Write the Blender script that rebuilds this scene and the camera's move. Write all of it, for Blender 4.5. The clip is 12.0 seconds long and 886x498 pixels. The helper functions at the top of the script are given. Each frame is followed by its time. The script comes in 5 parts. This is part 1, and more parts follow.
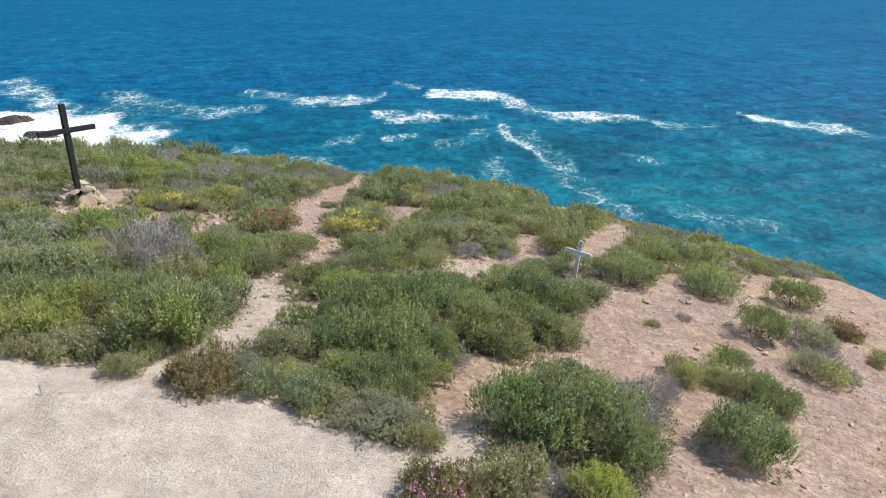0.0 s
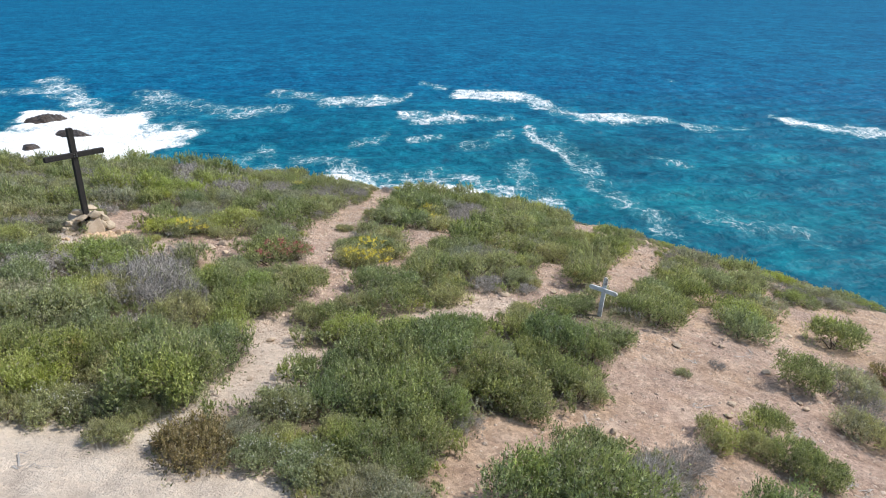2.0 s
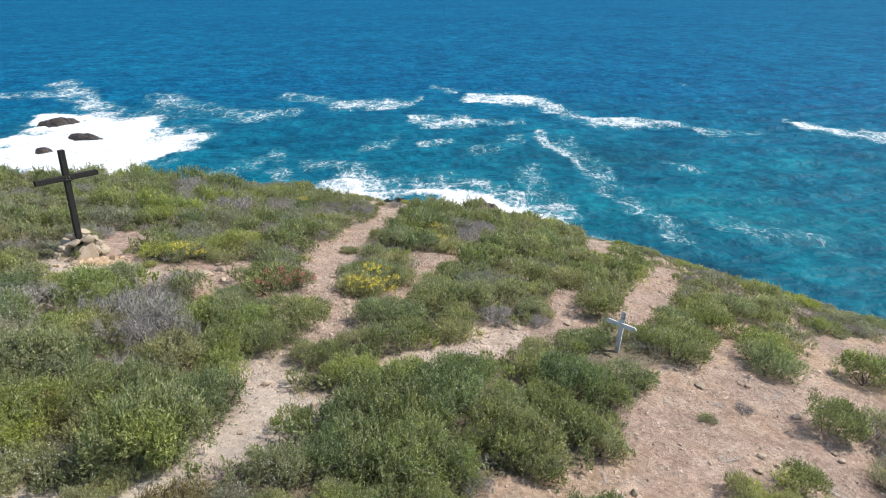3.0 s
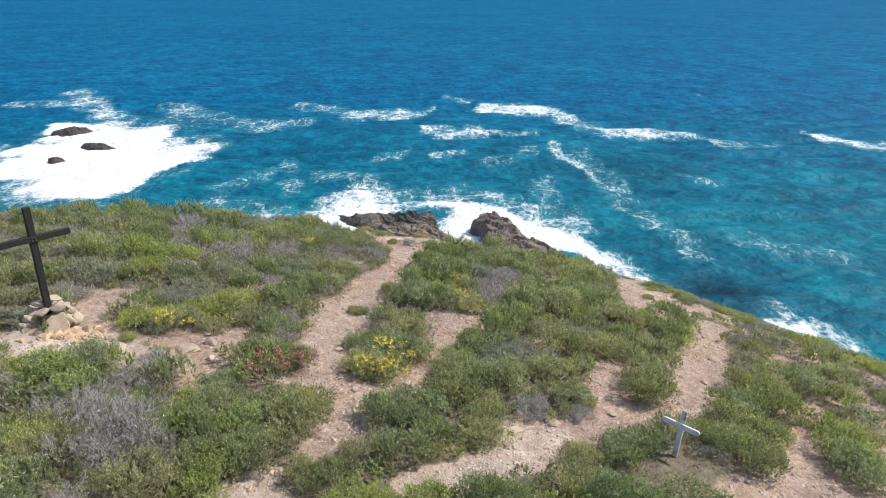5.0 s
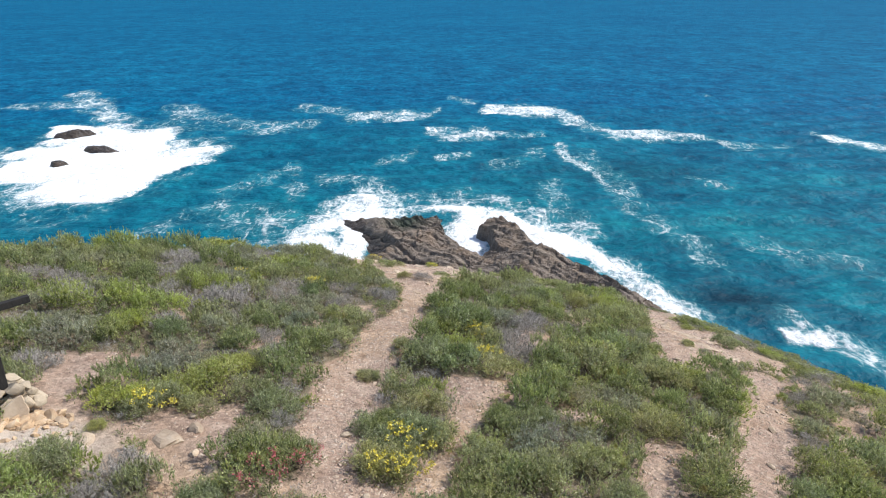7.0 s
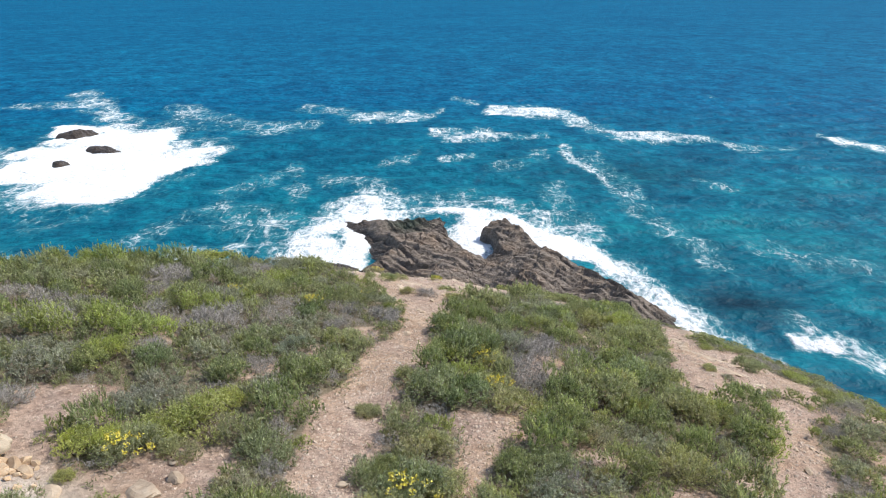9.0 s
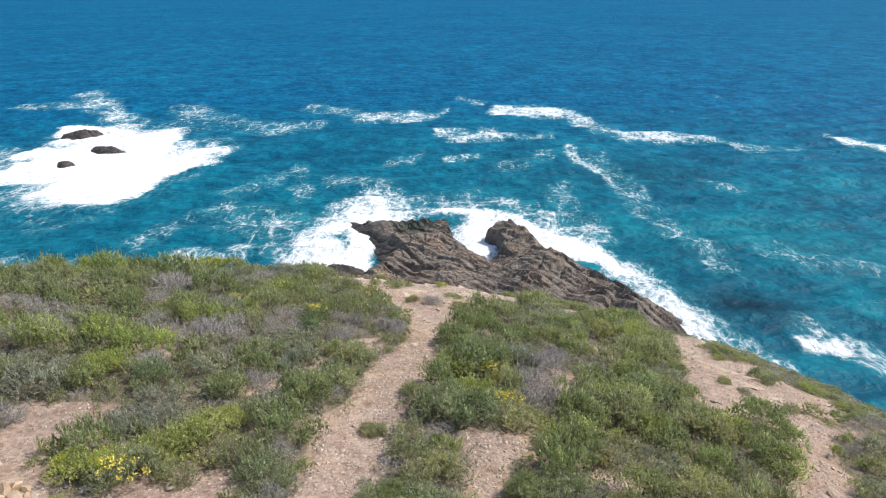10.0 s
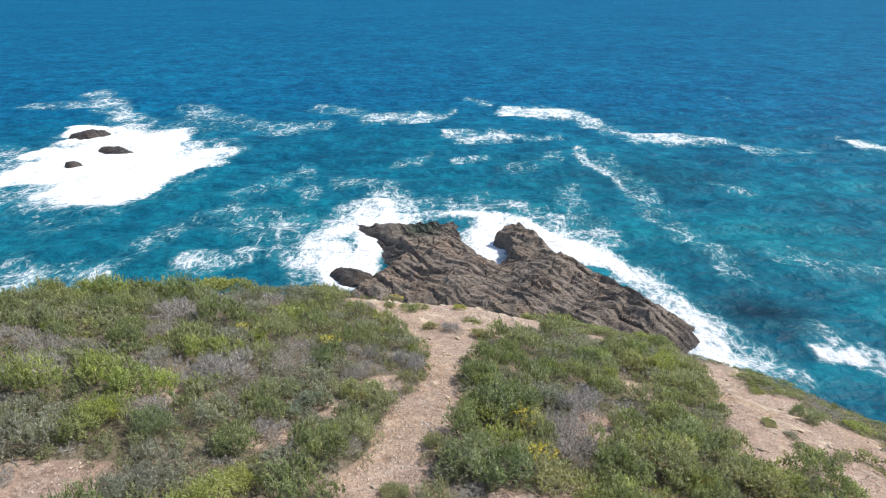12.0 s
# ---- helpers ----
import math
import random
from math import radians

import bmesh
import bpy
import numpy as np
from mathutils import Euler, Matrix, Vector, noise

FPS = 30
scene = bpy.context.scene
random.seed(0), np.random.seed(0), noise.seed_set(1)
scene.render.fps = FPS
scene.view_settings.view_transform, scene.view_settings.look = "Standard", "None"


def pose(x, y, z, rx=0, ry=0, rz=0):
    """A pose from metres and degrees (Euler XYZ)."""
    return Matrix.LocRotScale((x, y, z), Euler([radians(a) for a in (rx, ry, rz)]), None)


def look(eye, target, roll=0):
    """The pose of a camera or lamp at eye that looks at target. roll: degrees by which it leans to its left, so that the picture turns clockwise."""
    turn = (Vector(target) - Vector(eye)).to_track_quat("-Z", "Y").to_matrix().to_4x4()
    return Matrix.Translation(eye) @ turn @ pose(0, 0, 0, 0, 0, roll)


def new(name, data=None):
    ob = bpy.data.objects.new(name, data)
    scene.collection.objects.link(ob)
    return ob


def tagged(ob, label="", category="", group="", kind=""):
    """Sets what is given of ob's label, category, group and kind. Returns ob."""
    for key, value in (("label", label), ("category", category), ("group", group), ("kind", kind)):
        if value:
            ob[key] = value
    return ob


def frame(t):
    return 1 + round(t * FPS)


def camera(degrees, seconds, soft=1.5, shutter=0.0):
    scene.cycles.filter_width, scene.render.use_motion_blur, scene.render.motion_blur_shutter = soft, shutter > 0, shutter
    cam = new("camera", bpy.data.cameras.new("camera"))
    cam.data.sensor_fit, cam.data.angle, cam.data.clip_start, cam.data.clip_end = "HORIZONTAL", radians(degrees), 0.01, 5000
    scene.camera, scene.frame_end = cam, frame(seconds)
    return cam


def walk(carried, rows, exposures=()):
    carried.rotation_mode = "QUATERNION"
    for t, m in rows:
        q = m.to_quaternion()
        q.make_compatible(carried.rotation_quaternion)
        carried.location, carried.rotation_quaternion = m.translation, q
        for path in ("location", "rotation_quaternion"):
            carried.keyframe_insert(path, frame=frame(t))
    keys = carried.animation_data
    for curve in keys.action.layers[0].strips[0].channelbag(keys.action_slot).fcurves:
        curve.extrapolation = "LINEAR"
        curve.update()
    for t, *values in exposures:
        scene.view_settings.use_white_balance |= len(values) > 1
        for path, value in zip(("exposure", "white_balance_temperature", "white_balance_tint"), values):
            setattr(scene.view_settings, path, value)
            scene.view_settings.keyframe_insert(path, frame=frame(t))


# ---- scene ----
cam = camera(66.0, 12.0, soft=1.05)
PATH = [
    (0, (0.742, -0.861, 48.73), (0.772, 0.997, 47.989), 0.3),
    (0.5, (0.762, -0.743, 48.787), (0.774, 1.114, 48.045), 0.3),
    (1, (0.786, -0.5, 48.863), (0.78, 1.358, 48.123), 0.2),
    (1.5, (0.849, -0.196, 49.016), (0.825, 1.661, 48.274), 0.2),
    (2, (0.919, 0.227, 49.191), (0.877, 2.083, 48.448), 0.2),
    (2.5, (0.948, 0.74, 49.317), (0.892, 2.597, 48.577), 0.2),
    (3, (0.94, 1.247, 49.446), (0.868, 3.105, 48.71), 0.1),
    (5, (0.572, 3.886, 49.88), (0.467, 5.751, 49.165), 0.1),
    (5.5, (0.413, 4.659, 50.005), (0.296, 6.522, 49.286), 0.0),
    (6, (0.167, 5.419, 50.075), (0.051, 7.283, 49.359), 0.0),
    (6.5, (0.01, 6.036, 50.257), (-0.113, 7.898, 49.539), 0.1),
    (7, (0.026, 6.448, 50.28), (-0.092, 8.312, 49.563), -0.1),
    (9, (-0.151, 7.833, 50.284), (-0.277, 9.696, 49.568), 0.0),
    (9.5, (-0.208, 8.12, 50.314), (-0.341, 9.982, 49.596), -0.1),
    (10, (-0.264, 8.421, 50.341), (-0.403, 10.283, 49.624), -0.1),
    (10.5, (-0.317, 8.778, 50.416), (-0.466, 10.638, 49.695), -0.1),
    (11, (-0.427, 9.179, 50.465), (-0.584, 11.037, 49.743), -0.1),
    (11.5, (-0.543, 9.58, 50.523), (-0.708, 11.439, 49.803), -0.1),
    (12, (-0.816, 9.933, 50.602), (-0.973, 11.793, 49.884), 0.0),
]
walk(cam, [(t, look(eye, target, roll)) for t, eye, target, roll in PATH])

# ---- light ----
SUN_AZ, SUN_EL = radians(76), radians(50)
to_sun = Vector((math.sin(SUN_AZ) * math.cos(SUN_EL), math.cos(SUN_AZ) * math.cos(SUN_EL), math.sin(SUN_EL)))
world = bpy.data.worlds.new("sky")
scene.world = world
world.use_nodes = True
wn, wl = world.node_tree.nodes, world.node_tree.links
sky = wn.new("ShaderNodeTexSky")
sky.sky_type, sky.sun_disc = "NISHITA", False
sky.sun_elevation, sky.sun_rotation = SUN_EL, SUN_AZ
background = wn["Background"]
background.inputs["Strength"].default_value = 0.15
wl.new(sky.outputs["Color"], background.inputs["Color"])
sun_data = bpy.data.lights.new("sun", "SUN")
sun_data.energy, sun_data.angle, sun_data.color = 3.7, radians(0.6), (1.0, 0.95, 0.87)
sun = new("sun", sun_data)
sun.matrix_world = look(to_sun * 200, (0, 0, 0))
scene.view_settings.exposure = 0.25


# ---- small tools ----
def hashed(ix, iy, seed):
    h = (ix.astype(np.int64) * 374761393 + iy.astype(np.int64) * 668265263 + seed * 974711) & 0x7FFFFFFF
    h = ((h ^ (h >> 13)) * 1274126177) & 0x7FFFFFFF
    return ((h ^ (h >> 16)) & 0xFFFFFF) / float(0xFFFFFF)


def value_noise(x, y, seed=0):
    """Smooth noise from -1 to 1 over arrays of places."""
    ix, iy = np.floor(x), np.floor(y)
    fx, fy = x - ix, y - iy
    fx, fy = fx * fx * (3 - 2 * fx), fy * fy * (3 - 2 * fy)
    a, b = hashed(ix, iy, seed), hashed(ix + 1, iy, seed)
    c, d = hashed(ix, iy + 1, seed), hashed(ix + 1, iy + 1, seed)
    return 2 * ((a * (1 - fx) + b * fx) * (1 - fy) + (c * (1 - fx) + d * fx) * fy) - 1


def fbm(x, y, octaves=4, seed=0):
    out, amp = 0, 1.0
    for o in range(octaves):
        out = out + amp * value_noise(x * 2**o, y * 2**o, seed + 17 * o)
        amp *= 0.5
    return out


def smoothstep(a, b, x):
    s = np.clip((x - a) / (b - a), 0, 1)
    return s * s * (3 - 2 * s)


def grid_mesh(name, xs, ys, height, smooth=True):
    """One sheet over the crossings of xs and ys, at height(X, Y)."""
    X, Y = np.meshgrid(xs, ys)
    Z = height(X, Y)
    verts = np.stack([X, Y, Z], -1).reshape(-1, 3)
    nx, ny = len(xs), len(ys)
    i = (np.arange(ny - 1)[:, None] * nx + np.arange(nx - 1)[None]).ravel()
    faces = np.stack([i, i + 1, i + nx + 1, i + nx], -1)
    me = bpy.data.meshes.new(name)
    me.from_pydata(verts.tolist(), [], faces.tolist())
    if smooth:
        me.polygons.foreach_set("use_smooth", np.ones(len(me.polygons), bool))
    return me, verts


def mesh_from(name, verts, faces, material, smooth=False):
    me = bpy.data.meshes.new(name)
    me.from_pydata(np.asarray(verts, float).tolist(), [], np.asarray(faces).tolist() if not isinstance(faces, list) else faces)
    me.materials.append(material)
    if smooth:
        me.polygons.foreach_set("use_smooth", np.ones(len(me.polygons), bool))
    return me


def part(name, bm, material, parent, label=""):
    """Links a bmesh, or a mesh, as one mesh object under a thing or a part."""
    if isinstance(bm, bpy.types.Mesh):
        me = bm
    else:
        me = bpy.data.meshes.new(name)
        bm.to_mesh(me)
        bm.free()
        me.materials.append(material)
    ob = new(name, me)
    ob.parent = parent
    return tagged(ob, label)


def float_attribute(me, name, values):
    me.attributes.new(name, "FLOAT", "POINT").data.foreach_set("value", np.asarray(values, np.float32).ravel())


# ---- materials ----
class Nodes:
    """A node material under construction."""

    def __init__(self, name):
        self.mat = bpy.data.materials.new(name)
        self.mat.use_nodes = True
        self.n, self.l = self.mat.node_tree.nodes, self.mat.node_tree.links
        self.bsdf = self.n["Principled BSDF"]
        self.out = self.n["Material Output"]

    def add(self, kind, **sets):
        node = self.n.new(kind)
        for key, value in sets.items():
            setattr(node, key, value)
        return node

    def link(self, a, b):
        self.l.new(a, b)

    def coord(self, scale=(1, 1, 1), turn=0.0):
        g = self.add("ShaderNodeNewGeometry")
        m = self.add("ShaderNodeMapping")
        m.inputs["Scale"].default_value = scale
        m.inputs["Rotation"].default_value = (0, 0, turn)
        self.link(g.outputs["Position"], m.inputs["Vector"])
        return m.outputs["Vector"]

    def object_coord(self, scale=(1, 1, 1)):
        g = self.add("ShaderNodeTexCoord")
        m = self.add("ShaderNodeMapping")
        m.inputs["Scale"].default_value = scale
        self.link(g.outputs["Object"], m.inputs["Vector"])
        return m.outputs["Vector"]

    def noise(self, vector, scale, detail=5.0, rough=0.55, warp=0.0):
        t = self.add("ShaderNodeTexNoise")
        t.inputs["Scale"].default_value, t.inputs["Detail"].default_value = scale, detail
        t.inputs["Roughness"].default_value, t.inputs["Distortion"].default_value = rough, warp
        self.link(vector, t.inputs["Vector"])
        return t.outputs["Fac"]

    def voronoi(self, vector, scale, feature="F1", out="Distance"):
        t = self.add("ShaderNodeTexVoronoi", feature=feature)
        t.inputs["Scale"].default_value = scale
        self.link(vector, t.inputs["Vector"])
        return t.outputs[out]

    def ramp(self, fac, stops):
        r = self.add("ShaderNodeValToRGB")
        while len(r.color_ramp.elements) < len(stops):
            r.color_ramp.elements.new(0.5)
        for e, (p, c) in zip(r.color_ramp.elements, stops):
            e.position, e.color = p, (*c, 1) if len(c) == 3 else c
        self.link(fac, r.inputs["Fac"])
        return r.outputs["Color"]

    def math(self, op, a, b=0.0, clamp=False):
        m = self.add("ShaderNodeMath", operation=op, use_clamp=clamp)
        for i, v in enumerate((a, b)):
            if isinstance(v, (int, float)):
                m.inputs[i].default_value = v
            else:
                self.link(v, m.inputs[i])
        return m.outputs[0]

    def span(self, fac, a, b, c=0.0, d=1.0):
        m = self.add("ShaderNodeMapRange", interpolation_type="SMOOTHSTEP")
        for k, v in zip(("From Min", "From Max", "To Min", "To Max"), (a, b, c, d)):
            m.inputs[k].default_value = v
        self.link(fac, m.inputs["Value"])
        return m.outputs["Result"]

    def mix(self, fac, a, b, blend="MIX"):
        m = self.add("ShaderNodeMix", data_type="RGBA", blend_type=blend)
        for socket, v in ((m.inputs[0], fac), (m.inputs[6], a), (m.inputs[7], b)):
            if isinstance(v, (int, float)):
                socket.default_value = v
            elif isinstance(v, tuple):
                socket.default_value = (*v, 1)
            else:
                self.link(v, socket)
        return m.outputs[2]

    def attribute(self, name):
        return self.add("ShaderNodeAttribute", attribute_name=name).outputs["Fac"]

    def bump(self, height, strength=0.5, distance=0.05, normal=None):
        b = self.add("ShaderNodeBump")
        b.inputs["Strength"].default_value, b.inputs["Distance"].default_value = strength, distance
        self.link(height, b.inputs["Height"])
        if normal is not None:
            self.link(normal, b.inputs["Normal"])
        return b.outputs["Normal"]

    def done(self, color, rough=0.8, normal=None, spec=0.3):
        if isinstance(color, tuple):
            self.bsdf.inputs["Base Color"].default_value = (*color, 1)
        else:
            self.link(color, self.bsdf.inputs["Base Color"])
        if isinstance(rough, (int, float)):
            self.bsdf.inputs["Roughness"].default_value = rough
        else:
            self.link(rough, self.bsdf.inputs["Roughness"])
        self.bsdf.inputs["Specular IOR Level"].default_value = spec
        if normal is not None:
            self.link(normal, self.bsdf.inputs["Normal"])
        return self.mat


def soil_material():
    k = Nodes("soil")
    v = k.coord()
    broad, mid, fine = k.noise(v, 0.35, 4), k.noise(v, 2.2, 6, 0.6), k.noise(v, 26, 6, 0.7)
    pink = k.ramp(mid, [(0.25, (0.315, 0.224, 0.176)), (0.5, (0.440, 0.332, 0.268)), (0.75, (0.540, 0.432, 0.358))])
    ochre = k.ramp(mid, [(0.3, (0.35, 0.245, 0.170)), (0.7, (0.51, 0.395, 0.300))])
    pale = k.ramp(mid, [(0.25, (0.49, 0.410, 0.335)), (0.55, (0.62, 0.540, 0.452)), (0.8, (0.68, 0.605, 0.518))])
    base = k.mix(k.span(broad, 0.42, 0.62), pink, ochre)
    base = k.mix(k.attribute("pale"), base, pale)
    # broken stone and grit
    cells = k.voronoi(v, 16, "F1", "Color")
    grit = k.voronoi(v, 34)
    tint = k.ramp(cells, [(0.0, (0.60, 0.58, 0.57)), (0.5, (1.0, 0.98, 0.96)), (1.0, (1.34, 1.29, 1.25))])
    base = k.mix(k.span(k.attribute("pale"), 0.0, 1.0, 0.85, 0.35), base, tint, "MULTIPLY")
    base = k.mix(1.0, base, k.ramp(k.noise(v, 0.7, 4, 0.6), [(0.35, (0.84, 0.83, 0.83)), (0.6, (1.06, 1.05, 1.04))]), "MULTIPLY")
    base = k.mix(k.span(fine, 0.60, 0.74, 0, 0.6), base, (0.20, 0.14, 0.10))
    litter = k.ramp(k.noise(v, 9, 6, 0.7), [(0.3, (0.12, 0.105, 0.07)), (0.6, (0.24, 0.20, 0.14)), (0.8, (0.36, 0.30, 0.22))])
    lit = k.span(k.math("ADD", k.attribute("litter"), k.math("MULTIPLY", k.math("SUBTRACT", mid, 0.5), 0.9)), 0.40, 0.70, 0, 0.92)
    base = k.mix(lit, base, litter)
    n = k.bump(k.math("ADD", mid, k.math("MULTIPLY", fine, 0.5)), 0.8, 0.12)
    n = k.bump(grit, 0.25, 0.02, n)
    return k.done(base, 0.95, n, 0.1)


def leaf_material(name, dark, light, tip, warm=0.0):
    """Leaves: each its own shade, each shrub its own cast; light comes through them."""
    k = Nodes(name)
    g = k.add("ShaderNodeNewGeometry")
    o = k.add("ShaderNodeObjectInfo")
    isle = g.outputs["Random Per Island"]
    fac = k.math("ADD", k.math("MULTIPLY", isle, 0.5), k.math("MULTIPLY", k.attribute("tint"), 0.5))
    # darkened lowest stop and lifted tip stop paint shadow and highlights into the leaves
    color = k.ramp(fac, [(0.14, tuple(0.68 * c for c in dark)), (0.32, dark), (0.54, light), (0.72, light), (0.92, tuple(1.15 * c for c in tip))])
    color = k.mix(k.span(isle, 0.055, 0.085, 1, 0), color, (0.36, 0.325, 0.285))
    zone = k.noise(k.coord(), 0.85, 3, 0.55)
    color = k.mix(k.span(zone, 0.54, 0.66, 0, 0.75), color, k.mix(1.0, color, (1.16, 1.16, 0.78), "MULTIPLY"))
    color = k.mix(k.span(zone, 0.46, 0.36, 0, 0.6), color, k.mix(1.0, color, (1.05, 0.98, 1.12), "MULTIPLY"))
    rust = k.noise(k.coord(), 1.7, 2, 0.5)
    color = k.mix(k.span(rust, 0.68, 0.76, 0, 0.5), color, (0.30, 0.20, 0.11))
    cast = k.ramp(o.outputs["Random"], [(0.0, (0.80, 0.90, 0.92)), (0.35, (0.98, 1.0, 0.98)), (0.7, (1.08, 1.06, 0.95)), (1.0, (1.16, 1.08, 1.0))])
    color = k.mix(0.85, color, cast, "MULTIPLY")
    patch = k.noise(k.coord(), 2.6, 3)
    color = k.mix(k.span(patch, 0.52, 0.75, 0, 0.45), color, k.mix(1.0, color, (1.28, 1.22, 1.0), "MULTIPLY"))
    k.done(color, 0.5, None, 0.35)
    through_leaf = k.add("ShaderNodeBsdfTranslucent")
    k.link(k.mix(1.0, color, (1.4, 1.5, 0.80), "MULTIPLY"), through_leaf.inputs["Color"])
    mixed = k.add("ShaderNodeMixShader")
    mixed.inputs[0].default_value = 0.40
    k.link(k.bsdf.outputs[0], mixed.inputs[1])
    k.link(through_leaf.outputs[0], mixed.inputs[2])
    k.link(mixed.outputs[0], k.out.inputs["Surface"])
    return k.mat


def twig_material(name, a, b):
    k = Nodes(name)
    g = k.add("ShaderNodeNewGeometry")
    color = k.ramp(g.outputs["Random Per Island"], [(0.0, a), (1.0, b)])
    color = k.mix(0.6, color, k.ramp(k.noise(k.coord(), 12, 4), [(0.3, (0.6, 0.6, 0.6)), (0.7, (1.2, 1.2, 1.2))]), "MULTIPLY")
    return k.done(color, 0.85, None, 0.2)


def petal_material(name, a, b):
    k = Nodes(name)
    g = k.add("ShaderNodeNewGeometry")
    return k.done(k.ramp(g.outputs["Random Per Island"], [(0.0, a), (1.0, b)]), 0.6, None, 0.2)


def stone_material(name, a, b, c, scale=3.0, spread=0.8):
    k = Nodes(name)
    v = k.coord()
    o = k.add("ShaderNodeObjectInfo")
    isle = k.add("ShaderNodeNewGeometry").outputs["Random Per Island"]
    n1, n2 = k.noise(v, scale, 6, 0.65), k.noise(v, scale * 9, 5, 0.7)
    color = k.ramp(n1, [(0.25, a), (0.5, b), (0.75, c)])
    color = k.mix(spread, color, k.ramp(k.math("FRACT", k.math("ADD", o.outputs["Random"], isle)), [(0.0, (0.50, 0.48, 0.47)), (0.5, (0.95, 0.92, 0.88)), (1.0, (1.3, 1.25, 1.18))]), "MULTIPLY")
    color = k.mix(k.span(n2, 0.6, 0.75, 0, 0.5), color, k.mix(1.0, color, (0.5, 0.47, 0.45), "MULTIPLY"))
    return k.done(color, 0.92, k.bump(k.math("ADD", n1, k.math("MULTIPLY", n2, 0.35)), 0.6, 0.05), 0.15)


def shore_rock_material():
    k = Nodes("dark_layered_rock")
    v = k.coord()
    along = k.coord((0.28, 1.0, 1.0), radians(46))
    n1, n2, n3 = k.noise(v, 0.16, 5, 0.6), k.noise(along, 0.9, 8, 0.7), k.noise(v, 3.5, 6, 0.7)
    color = k.ramp(n2, [(0.30, (0.060, 0.050, 0.042)), (0.44, (0.160, 0.131, 0.107)), (0.60, (0.270, 0.221, 0.178)), (0.8, (0.36, 0.30, 0.242))])
    color = k.mix(k.span(n1, 0.45, 0.68, 0, 0.6), color, k.mix(1.0, color, (1.35, 1.15, 0.95), "MULTIPLY"))
    color = k.mix(k.span(n3, 0.54, 0.74, 0, 0.7), color, (0.035, 0.031, 0.028))
    wet = k.attribute("wet")
    color = k.mix(wet, color, k.mix(1.0, color, (0.30, 0.29, 0.29), "MULTIPLY"))
    color = k.mix(k.attribute("weed"), color, (0.025, 0.045, 0.03))
    rough = k.span(wet, 0.0, 1.0, 0.9, 0.4)
    n = k.bump(n2, 0.8, 0.9)
    n = k.bump(n3, 0.6, 0.25, n)
    return k.done(color, rough, n, 0.35)


